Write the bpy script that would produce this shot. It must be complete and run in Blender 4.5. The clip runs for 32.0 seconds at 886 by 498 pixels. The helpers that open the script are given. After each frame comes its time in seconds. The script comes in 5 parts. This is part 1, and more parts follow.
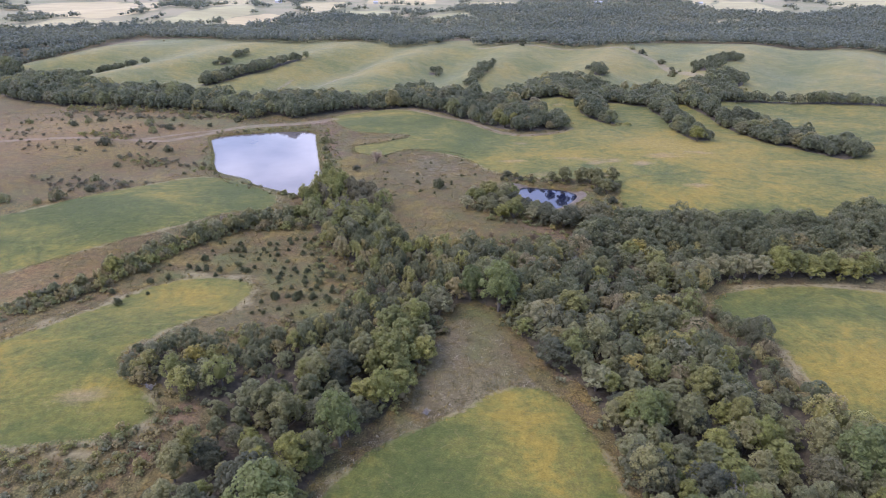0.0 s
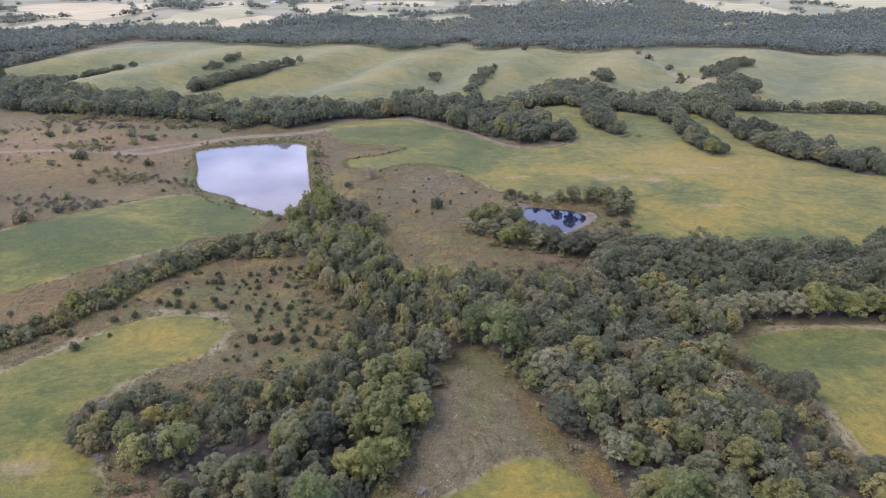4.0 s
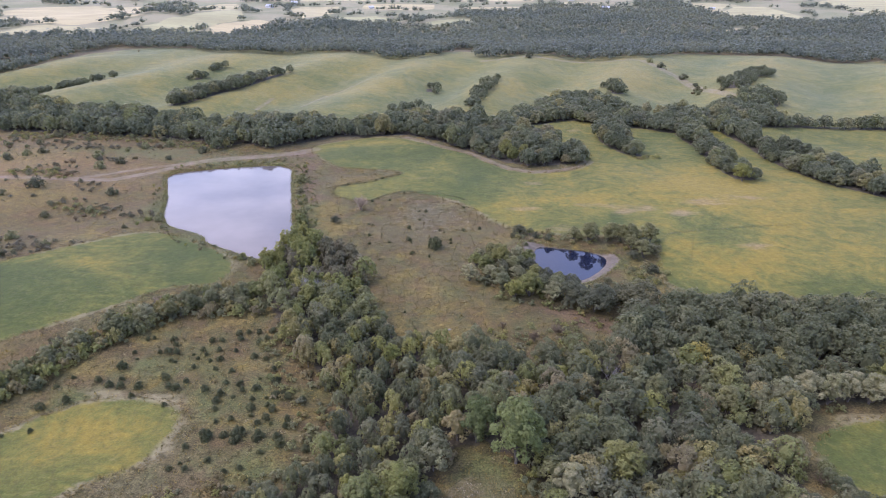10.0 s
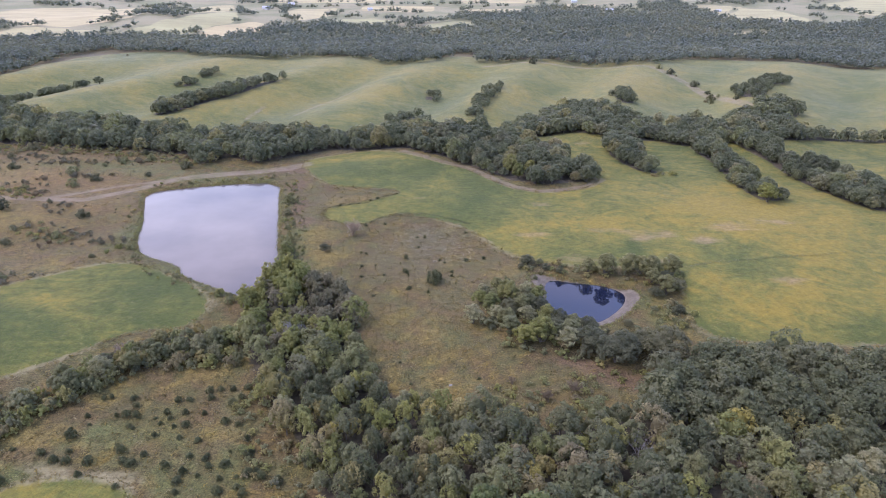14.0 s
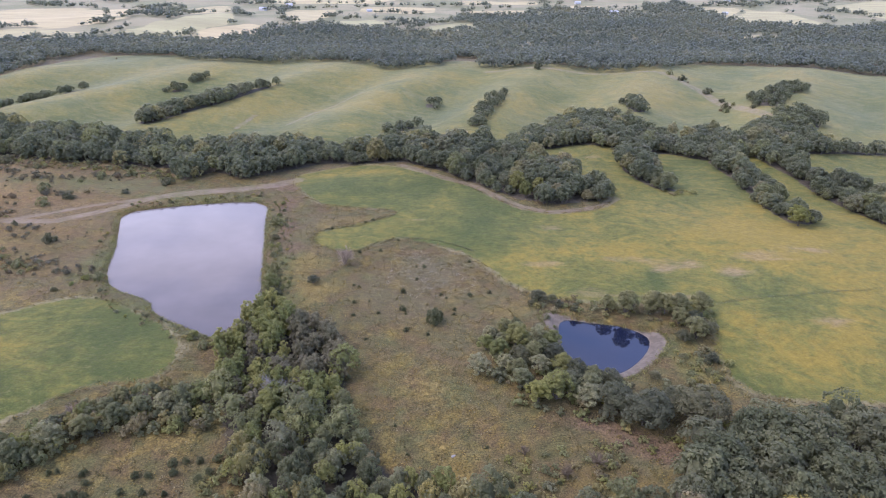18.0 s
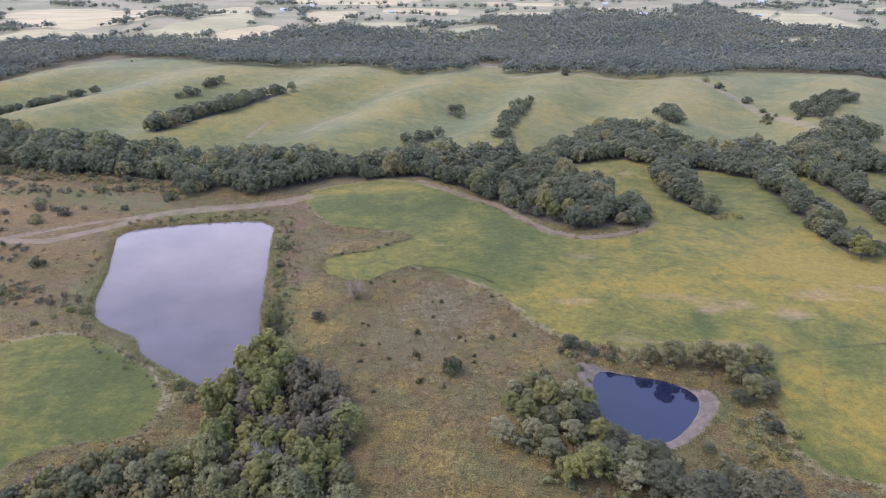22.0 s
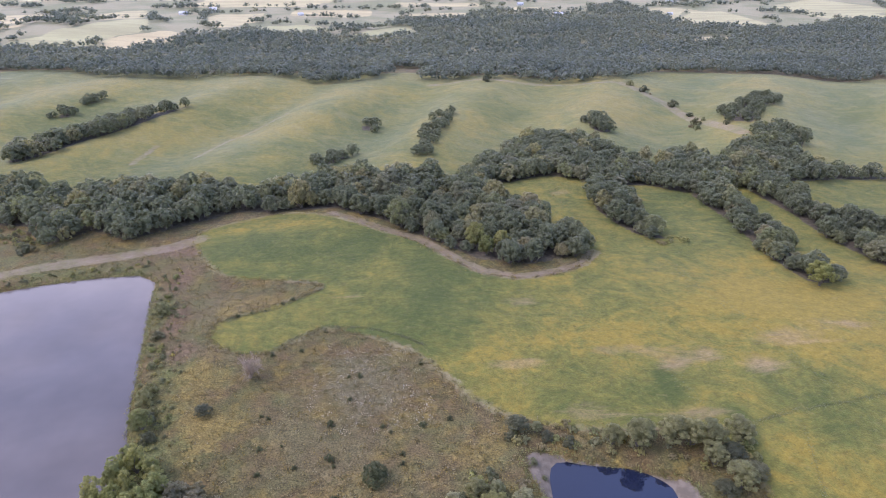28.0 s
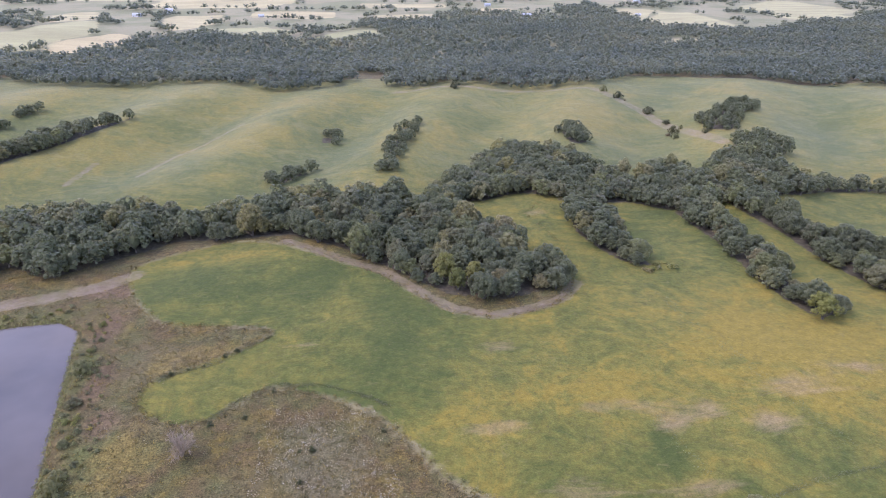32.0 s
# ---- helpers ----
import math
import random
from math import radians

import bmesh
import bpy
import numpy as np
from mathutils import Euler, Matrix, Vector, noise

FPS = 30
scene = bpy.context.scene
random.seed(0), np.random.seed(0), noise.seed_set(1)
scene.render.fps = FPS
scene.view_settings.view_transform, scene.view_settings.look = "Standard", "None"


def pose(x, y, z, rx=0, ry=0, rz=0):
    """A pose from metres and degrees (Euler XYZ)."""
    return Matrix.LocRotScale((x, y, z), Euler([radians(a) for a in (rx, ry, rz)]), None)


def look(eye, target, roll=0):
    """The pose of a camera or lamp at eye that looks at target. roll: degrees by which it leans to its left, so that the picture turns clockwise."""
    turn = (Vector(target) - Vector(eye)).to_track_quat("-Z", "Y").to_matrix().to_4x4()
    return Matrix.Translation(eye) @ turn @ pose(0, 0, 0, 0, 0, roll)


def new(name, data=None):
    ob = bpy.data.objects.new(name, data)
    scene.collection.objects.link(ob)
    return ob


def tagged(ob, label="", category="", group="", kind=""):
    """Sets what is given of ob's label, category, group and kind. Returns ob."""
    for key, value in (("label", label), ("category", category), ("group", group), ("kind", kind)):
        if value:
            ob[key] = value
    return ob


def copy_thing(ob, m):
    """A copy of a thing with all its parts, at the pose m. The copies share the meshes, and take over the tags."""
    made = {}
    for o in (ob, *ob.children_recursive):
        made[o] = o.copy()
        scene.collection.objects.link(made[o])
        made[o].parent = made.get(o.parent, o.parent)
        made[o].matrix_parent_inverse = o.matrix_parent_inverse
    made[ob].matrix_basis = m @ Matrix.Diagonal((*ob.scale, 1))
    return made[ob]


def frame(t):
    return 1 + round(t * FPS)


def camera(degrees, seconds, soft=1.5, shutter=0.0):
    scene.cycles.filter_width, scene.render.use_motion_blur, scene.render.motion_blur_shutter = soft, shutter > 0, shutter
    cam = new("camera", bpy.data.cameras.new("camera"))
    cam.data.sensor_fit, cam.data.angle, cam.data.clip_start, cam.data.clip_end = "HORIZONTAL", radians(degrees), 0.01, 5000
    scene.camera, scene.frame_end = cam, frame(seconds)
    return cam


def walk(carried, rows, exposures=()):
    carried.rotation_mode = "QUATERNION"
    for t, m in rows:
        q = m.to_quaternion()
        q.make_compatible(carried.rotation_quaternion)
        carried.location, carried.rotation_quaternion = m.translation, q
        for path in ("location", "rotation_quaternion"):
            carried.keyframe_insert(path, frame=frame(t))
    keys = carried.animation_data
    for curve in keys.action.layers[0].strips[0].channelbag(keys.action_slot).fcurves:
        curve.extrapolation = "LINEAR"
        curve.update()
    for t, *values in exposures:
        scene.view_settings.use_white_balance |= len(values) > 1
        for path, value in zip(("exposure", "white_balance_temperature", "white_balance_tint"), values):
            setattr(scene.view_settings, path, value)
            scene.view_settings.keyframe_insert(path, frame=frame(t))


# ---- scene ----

# ---------------------------------------------------------------- camera
cam = camera(69.5, 32.0, 0.72)
# seconds, x, y, z, tilt, lean, turn of a small drone flying level
PATH = [
    (0, 0.00, -0.00, 110.00, 64.39, 0.00, 1.95),
    (2, -0.15, 12.79, 110.02, 64.39, -0.05, 1.96),
    (3.5, -0.28, 22.47, 110.05, 64.41, -0.10, 1.95),
    (5.5, -0.51, 35.81, 110.17, 64.45, -0.11, 1.95),
    (7, -0.71, 46.06, 110.29, 64.47, -0.09, 1.94),
    (9, -1.09, 59.88, 110.45, 64.50, -0.06, 1.94),
    (11, -1.58, 73.91, 110.61, 64.53, -0.07, 1.94),
    (13, -2.16, 87.84, 110.65, 64.55, -0.12, 1.95),
    (15.5, -2.98, 105.11, 110.55, 64.57, -0.18, 1.94),
    (17.5, -3.71, 118.62, 110.44, 64.58, -0.24, 1.93),
    (18, -3.90, 121.96, 110.41, 64.58, -0.28, 2.02),
    (18.3, -4.01, 123.96, 110.39, 64.58, -0.28, 2.82),
    (18.6, -4.12, 125.96, 110.37, 64.58, -0.28, 3.48),
    (19, -4.26, 128.62, 110.34, 64.58, -0.28, 3.92),
    (19.5, -4.40, 131.95, 110.31, 64.58, -0.28, 3.96),
    (20.5, -4.63, 138.62, 110.24, 64.59, -0.24, 3.96),
    (22, -4.86, 148.58, 110.15, 64.59, -0.25, 4.00),
    (23.5, -4.90, 158.59, 110.06, 64.58, -0.26, 4.02),
    (24.5, -4.76, 165.35, 109.99, 64.57, -0.26, 4.04),
    (25.5, -4.47, 172.20, 109.90, 64.57, -0.25, 3.40),
    (26.5, -4.14, 179.06, 109.82, 64.56, -0.23, 1.28),
    (27, -3.92, 182.50, 109.78, 64.56, -0.25, -0.03),
    (27.5, -3.66, 185.95, 109.75, 64.56, -0.26, -1.57),
    (28, -3.37, 189.39, 109.73, 64.56, -0.28, -3.14),
    (28.5, -3.04, 192.83, 109.71, 64.56, -0.31, -4.63),
    (28.9, -2.74, 195.59, 109.70, 64.56, -0.33, -5.59),
    (29.3, -2.42, 198.35, 109.69, 64.56, -0.35, -5.87),
    (30, -1.81, 203.19, 109.69, 64.56, -0.38, -5.91),
    (31, -0.89, 210.10, 109.69, 64.56, -0.43, -5.91),
    (32, -0.00, 217.00, 109.69, 64.56, -0.48, -5.91),
]
EXPOSURE = 1.53
walk(cam, [(t, pose(*p)) for t, *p in PATH], exposures=[(0, EXPOSURE, 5720, 31), (32, EXPOSURE, 5720, 31)])

# ---------------------------------------------------------------- sky and sun
SUN_HIGH, SUN_TURN = 54.0, -104.0   # degrees: height, and clockwise from north


def link(tree, a, b):
    tree.links.new(a, b)


world = bpy.data.worlds.new("overcast_sky")
scene.world = world
world.use_nodes = True
wt = world.node_tree
wt.nodes.clear()
sky = wt.nodes.new("ShaderNodeTexSky")
sky.sky_type, sky.sun_disc = "NISHITA", False
sky.sun_elevation, sky.sun_rotation = radians(SUN_HIGH), radians(SUN_TURN)
sky.air_density, sky.dust_density = 1.2, 2.0
co = wt.nodes.new("ShaderNodeTexCoord")
mp = wt.nodes.new("ShaderNodeMapping")
mp.inputs["Scale"].default_value = (1.0, 1.0, 2.6)
cn = wt.nodes.new("ShaderNodeTexNoise")
cn.inputs["Scale"].default_value, cn.inputs["Detail"].default_value, cn.inputs["Roughness"].default_value = 2.4, 5.0, 0.55
cr = wt.nodes.new("ShaderNodeValToRGB")
cr.color_ramp.elements[0].position, cr.color_ramp.elements[1].position = 0.41, 0.56
cr.color_ramp.elements[0].color, cr.color_ramp.elements[1].color = (0.12, 0.12, 0.12, 1), (1, 1, 1, 1)
gain = wt.nodes.new("ShaderNodeMixRGB")
gain.blend_type = "MULTIPLY"
gain.inputs[0].default_value = 1.0
gain.inputs[2].default_value = (0.36, 0.36, 0.36, 1)
mix = wt.nodes.new("ShaderNodeMixRGB")
# the cloud sheet is brightest low in the north-west, where it is thin
toward = wt.nodes.new("ShaderNodeVectorMath")
toward.operation = "DOT_PRODUCT"
toward.inputs[1].default_value = (-0.36, 0.90, 0.25)
glow = wt.nodes.new("ShaderNodeValToRGB")
for e, (p, c) in zip((glow.color_ramp.elements[0], glow.color_ramp.elements[1], glow.color_ramp.elements.new(0.72), glow.color_ramp.elements.new(0.95)),
                     ((0.0, (0.36, 0.37, 0.42)), (1.0, (1.45, 1.48, 1.52)), (0.72, (0.37, 0.385, 0.44)), (0.955, (0.47, 0.49, 0.56)))):
    e.position, e.color = p, (*c, 1)
half = wt.nodes.new("ShaderNodeMath")
half.operation = "MULTIPLY_ADD"
half.inputs[1].default_value, half.inputs[2].default_value = 0.5, 0.5
cloud = wt.nodes.new("ShaderNodeMixRGB")
cloud.blend_type = "MULTIPLY"
cloud.inputs[0].default_value = 1.0
cloud.inputs[2].default_value = (3.0, 3.0, 3.0, 1)
link(wt, co.outputs["Generated"], toward.inputs[0])
link(wt, toward.outputs["Value"], half.inputs[0])
link(wt, half.outputs[0], glow.inputs["Fac"])
link(wt, glow.outputs["Color"], cloud.inputs[1])
# whiter low down, where the sheet is thin and hazy, and faintly mauve higher up
lift = wt.nodes.new("ShaderNodeValToRGB")
lift.color_ramp.elements[0].position, lift.color_ramp.elements[1].position = 0.30, 0.48
lift.color_ramp.elements[0].color, lift.color_ramp.elements[1].color = (0.97, 1.03, 1.10, 1), (0.91, 0.87, 0.88, 1)
tinted = wt.nodes.new("ShaderNodeMixRGB")
tinted.blend_type = "MULTIPLY"
tinted.inputs[0].default_value = 1.0
bg = wt.nodes.new("ShaderNodeBackground")
bg.inputs["Strength"].default_value = 0.4
out = wt.nodes.new("ShaderNodeOutputWorld")
link(wt, co.outputs["Generated"], mp.inputs["Vector"])
link(wt, mp.outputs["Vector"], cn.inputs["Vector"])
link(wt, cn.outputs["Fac"], cr.inputs["Fac"])
link(wt, sky.outputs["Color"], gain.inputs[1])
link(wt, gain.outputs["Color"], mix.inputs[1])
height = wt.nodes.new("ShaderNodeSeparateXYZ")
thin = wt.nodes.new("ShaderNodeMapRange")
thin.inputs["From Min"].default_value, thin.inputs["From Max"].default_value = 0.42, 0.75
thin.inputs["To Min"].default_value, thin.inputs["To Max"].default_value = 1.0, 0.42
cover = wt.nodes.new("ShaderNodeMath")
cover.operation = "MULTIPLY"
link(wt, co.outputs["Generated"], height.inputs[0])
link(wt, height.outputs["Z"], thin.inputs["Value"])
link(wt, height.outputs["Z"], lift.inputs["Fac"])
link(wt, cloud.outputs["Color"], tinted.inputs[1])
link(wt, lift.outputs["Color"], tinted.inputs[2])
link(wt, tinted.outputs["Color"], mix.inputs[2])
east = wt.nodes.new("ShaderNodeMapRange")
east.inputs["From Min"].default_value, east.inputs["From Max"].default_value = -0.10, 0.32
east.inputs["To Min"].default_value, east.inputs["To Max"].default_value = 1.0, 0.38
both_thin = wt.nodes.new("ShaderNodeMath")
both_thin.operation = "MULTIPLY"
link(wt, height.outputs["X"], east.inputs["Value"])
link(wt, thin.outputs["Result"], both_thin.inputs[0])
link(wt, east.outputs["Result"], both_thin.inputs[1])
link(wt, both_thin.outputs[0], cover.inputs[0])
link(wt, cr.outputs["Color"], cover.inputs[1])
link(wt, cover.outputs[0], mix.inputs[0])
link(wt, mix.outputs["Color"], bg.inputs["Color"])
link(wt, bg.outputs["Background"], out.inputs["Surface"])

sun = new("sun", bpy.data.lights.new("sun", "SUN"))
sun.data.energy, sun.data.angle, sun.data.color = 0.5, radians(20), (1.0, 0.95, 0.86)
sun.matrix_world = look((0, 0, 300), (-math.sin(radians(SUN_TURN)), -math.cos(radians(SUN_TURN)), 300 - math.tan(radians(SUN_HIGH))))


# ---------------------------------------------------------------- materials
class Nodes:
    """A small builder for node materials."""

    def __init__(self, name):
        self.mat = bpy.data.materials.new(name)
        self.mat.use_nodes = True
        self.t = self.mat.node_tree
        self.shader = self.t.nodes["Principled BSDF"]
        self.shader.inputs["Specular IOR Level"].default_value = 0.2
        self.pos = self.t.nodes.new("ShaderNodeNewGeometry").outputs["Position"]

    def put(self, sock, value):
        if isinstance(value, (int, float)):
            sock.default_value = value
        elif isinstance(value, tuple):
            sock.default_value = (*value, 1)[:4]
        else:
            self.t.links.new(value, sock)

    def noise(self, scale, detail=3.0, rough=0.55, stretch=None, turn=0.0, distort=0.0):
        n = self.t.nodes.new("ShaderNodeTexNoise")
        vec = self.pos
        if stretch:
            m = self.t.nodes.new("ShaderNodeMapping")
            m.inputs["Scale"].default_value = stretch
            m.inputs["Rotation"].default_value = (0, 0, radians(turn))
            self.t.links.new(vec, m.inputs["Vector"])
            vec = m.outputs["Vector"]
        self.t.links.new(vec, n.inputs["Vector"])
        n.inputs["Scale"].default_value, n.inputs["Detail"].default_value = scale, detail
        n.inputs["Roughness"].default_value, n.inputs["Distortion"].default_value = rough, distort
        return n.outputs["Fac"]

    def ramp(self, fac, *stops):
        r = self.t.nodes.new("ShaderNodeValToRGB")
        els = r.color_ramp.elements
        while len(els) < len(stops):
            els.new(0.5)
        for e, (p, c) in zip(els, stops):
            e.position = p
            e.color = (c, c, c, 1) if isinstance(c, (int, float)) else (*c, 1)
        self.put(r.inputs["Fac"], fac)
        return r.outputs["Color"]

    def mix(self, fac, a, b, mode="MIX"):
        m = self.t.nodes.new("ShaderNodeMixRGB")
        m.blend_type = mode
        for s, v in zip(m.inputs, (fac, a, b)):
            self.put(s, v)
        return m.outputs["Color"]

    def math(self, op, a, b=0.0):
        m = self.t.nodes.new("ShaderNodeMath")
        m.operation = op
        self.put(m.inputs[0], a)
        self.put(m.inputs[1], b)
        return m.outputs[0]

    def attr(self, name):
        a = self.t.nodes.new("ShaderNodeAttribute")
        a.attribute_name = name
        return a.outputs["Fac"]

    def random(self):
        return self.t.nodes.new("ShaderNodeObjectInfo").outputs["Random"]

    def island(self):
        return self.t.nodes.new("ShaderNodeNewGeometry").outputs["Random Per Island"]

    def bump(self, height, strength=0.4, distance=0.3):
        b = self.t.nodes.new("ShaderNodeBump")
        b.inputs["Strength"].default_value, b.inputs["Distance"].default_value = strength, distance
        self.put(b.inputs["Height"], height)
        self.t.links.new(b.outputs["Normal"], self.shader.inputs["Normal"])

    def haze_sheen(self, weight, rough=0.45, tint=(0.86, 0.93, 1.0)):
        """A pale bluish sheen that stands in for haze, strongest where a surface is seen at a low angle."""
        self.put(self.shader.inputs["Sheen Weight"], weight)
        self.shader.inputs["Sheen Roughness"].default_value = rough
        self.shader.inputs["Sheen Tint"].default_value = (*tint, 1)

    def done(self, colour, rough=0.9):
        self.put(self.shader.inputs["Base Color"], colour)
        self.put(self.shader.inputs["Roughness"], rough)
        return self.mat


HAY_GREEN, HAY_YELLOW, HAY_OLIVE, HAY_TAN = (0.086, 0.098, 0.022), (0.220, 0.167, 0.029), (0.122, 0.121, 0.026), (0.285, 0.202, 0.112)
WEED_BROWN, WEED_OLIVE, WEED_GOLD, WEED_GREY = (0.120, 0.085, 0.034), (0.104, 0.095, 0.032), (0.202, 0.144, 0.033), (0.130, 0.106, 0.049)
STRAW = (0.265, 0.225, 0.115)


def ground_material():
    n = Nodes("ground_cover")
    big, mid, small, fine = n.noise(0.022, 4), n.noise(0.11, 4), n.noise(0.5, 3, 0.6), n.noise(2.2, 3, 0.65)
    streak = n.noise(0.06, 5, 0.6, (0.35, 1.5, 1), 14, 0.6)
    # mown hay: green, worn to yellow and tan in drifts
    warp = n.noise(0.045, 7, 0.68, (1.0, 1.25, 1), 25, 2.2)
    dry = n.math("ADD", n.math("MULTIPLY", n.attr("dry"), 0.30), n.math("ADD", n.math("MULTIPLY", n.noise(0.014, 3, 0.6, None, 0, 1.0), 0.85), n.math("MULTIPLY", warp, 0.85)))
    dry = n.math("ADD", dry, n.math("MULTIPLY", n.math("SUBTRACT", streak, 0.5), 0.30))
    dry = n.math("ADD", dry, n.math("MULTIPLY", n.math("SUBTRACT", n.noise(0.13, 6, 0.7, None, 0, 1.5), 0.5), 0.55))
    dry = n.math("SUBTRACT", dry, 0.19)
    hay = n.ramp(dry, (0.34, (0.066, 0.082, 0.019)), (0.52, HAY_GREEN), (0.64, HAY_OLIVE), (0.75, (0.158, 0.141, 0.029)), (0.90, HAY_YELLOW))
    worn = n.math("ADD", n.math("MULTIPLY", n.attr("bare"), 0.46), n.math("MULTIPLY", n.noise(0.10, 7, 0.72, (0.5, 1.5, 1), 10, 1.4), 1.0))
    hay = n.mix(n.ramp(worn, (0.70, 0), (1.0, 0.58)), hay, HAY_TAN)
    hay = n.mix(0.5, hay, n.ramp(fine, (0.3, 0.6), (0.7, 1.4)), "MULTIPLY")
    hay = n.mix(0.5, hay, n.ramp(small, (0.3, 0.7), (0.7, 1.3)), "MULTIPLY")
    hay = n.mix(n.ramp(n.noise(0.85, 3, 0.6), (0.60, 0), (0.70, 0.38)), hay, (0.070, 0.072, 0.028))
    # ridge hay mixed paler, with distance haze painted into the colour
    hay = n.mix(n.math("MULTIPLY", n.attr("ridge"), 0.30), hay, (0.190, 0.198, 0.082))
    hay = n.mix(n.math("MULTIPLY", n.attr("ridge"), n.ramp(n.noise(0.055, 6, 0.7, (0.8, 1.3, 1), 35, 1.2), (0.50, 0), (0.64, 0.3))), hay, (0.270, 0.235, 0.100))
    hay = n.mix(n.math("MULTIPLY", n.attr("ridge"), n.ramp(n.noise(0.035, 5, 0.65, None, 0, 0.8), (0.54, 0), (0.66, 0.4))), hay, (0.100, 0.122, 0.045))
    # windrows and flecks of bleached straw left by the mower
    comb = n.noise(0.34, 6, 0.72, (0.85, 1.15, 1), 18, 1.6)
    hay = n.mix(0.36, hay, n.ramp(comb, (0.34, 0.72), (0.66, 1.28)), "MULTIPLY")
    hay = n.mix(n.ramp(n.noise(0.20, 7, 0.76, (0.9, 1.2, 1), 15, 2.0), (0.57, 0), (0.70, 0.42)), hay, (0.255, 0.205, 0.078))
    # thin bent lines left by runoff and hooves
    vein = n.math("ABSOLUTE", n.math("SUBTRACT", n.noise(0.028, 4, 0.6, None, 0, 1.2), 0.5))
    hay = n.mix(n.ramp(vein, (0.0, 0.2), (0.008, 0.0)), hay, (0.085, 0.075, 0.035))
    rag = n.math("MULTIPLY", n.math("SUBTRACT", small, 0.5), 0.7)
    # rough pasture gone to weeds
    weed = n.mix(n.ramp(mid, (0.40, 0), (0.62, 1)), WEED_BROWN, WEED_OLIVE)
    weed = n.mix(n.ramp(n.noise(0.09, 7, 0.72, None, 0, 0.6), (0.50, 0), (0.68, 0.9)), weed, WEED_GOLD)
    bloom = n.math("ADD", n.math("MULTIPLY", n.attr("gold"), 0.35), n.noise(0.28, 6, 0.75))
    weed = n.mix(n.ramp(n.noise(0.06, 5, 0.6), (0.52, 0), (0.68, 0.3)), weed, (0.12, 0.130, 0.05))
    weed = n.mix(n.ramp(big, (0.46, 0), (0.66, 0.65)), weed, WEED_GREY)
    weed = n.mix(n.math("MULTIPLY", n.attr("rust"), n.ramp(n.noise(0.07, 6, 0.7), (0.36, 0.3), (0.58, 1.0))), weed, (0.200, 0.122, 0.044))
    weed = n.mix(n.ramp(bloom, (0.69, 0), (0.90, 0.75)), weed, (0.205, 0.152, 0.042))
    damp = n.math("ADD", n.math("MULTIPLY", n.attr("lush"), 0.30), n.math("MULTIPLY", n.noise(0.12, 6, 0.7), 0.8))
    weed = n.mix(n.ramp(damp, (0.47, 0), (0.72, 0.7)), weed, (0.104, 0.118, 0.036))
    weed = n.mix(n.ramp(n.math("ADD", n.attr("soil"), n.math("MULTIPLY", rag, 0.5)), (0.30, 0), (0.75, 0.8)), weed, (0.150, 0.098, 0.054))
    weed = n.mix(0.8, weed, n.ramp(fine, (0.32, 0.27), (0.68, 1.62)), "MULTIPLY")
    weed = n.mix(0.6, weed, n.ramp(small, (0.3, 0.6), (0.7, 1.4)), "MULTIPLY")

    def mask(name, lo=0.44, hi=0.56):
        return n.ramp(n.math("ADD", n.attr(name), rag), (lo, 0), (hi, 1))

    edge = n.attr("hay")
    col = n.mix(mask("hay"), weed, hay)
    rim = n.ramp(n.math("ADD", edge, rag), (0.30, 0), (0.46, 0.8), (0.56, 0.8), (0.74, 0))
    col = n.mix(n.math("MULTIPLY", rim, n.ramp(n.math("ADD", n.noise(0.06, 5, 0.65), n.math("MULTIPLY", n.attr("straw"), 0.3)), (0.42, 0.0), (0.62, 1))), col, STRAW)
    col = n.mix(n.ramp(n.math("ADD", n.attr("straw"), rag), (0.55, 0), (0.95, 0.75)), col, STRAW)
    pale = n.mix(n.ramp(fine, (0.42, 0), (0.62, 1)), (0.095, 0.082, 0.038), (0.205, 0.174, 0.098))
    col = n.mix(n.math("MULTIPLY", n.math("MULTIPLY", mask("pale"), n.ramp(n.attr("lush"), (0.1, 1.0), (1.0, 0.3))), n.ramp(n.noise(0.08, 5, 0.7), (0.35, 0.35), (0.65, 0.9))), col, pale)
    # land beyond the ridge painted pale, haze included in the base colour
    col = n.mix(mask("beyond"), col, n.mix(n.ramp(n.noise(0.012, 4, 0.6), (0.42, 0), (0.58, 1)), (0.215, 0.212, 0.105), (0.290, 0.260, 0.145)))
    # pale straw, brightened further to paint in patches of sun and haze
    field = n.mix(n.attr("lit_straw_share"), (0.320, 0.312, 0.150), (0.460, 0.378, 0.195))
    field = n.mix(0.6, field, n.ramp(n.noise(0.02, 4, 0.6, (0.4, 1.6, 1), 20), (0.35, 0.75), (0.65, 1.2)), "MULTIPLY")
    col = n.mix(mask("crop"), col, n.mix(0.4, field, n.ramp(small, (0.3, 0.8), (0.7, 1.2)), "MULTIPLY"))
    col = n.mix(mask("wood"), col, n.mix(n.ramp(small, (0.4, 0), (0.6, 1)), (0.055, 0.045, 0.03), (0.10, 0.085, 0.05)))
    col = n.mix(n.math("MULTIPLY", mask("track"), n.ramp(n.noise(0.16, 5, 0.7), (0.32, 0.15), (0.62, 0.7))), col, n.mix(n.ramp(small, (0.4, 0), (0.6, 1)), (0.285, 0.22, 0.155), (0.22, 0.18, 0.105)))
    col = n.mix(mask("mud"), col, n.mix(n.ramp(small, (0.4, 0), (0.6, 1)), (0.130, 0.108, 0.076), (0.190, 0.157, 0.113)))
    n.bump(n.math("ADD", fine, small), 0.5, 0.35)
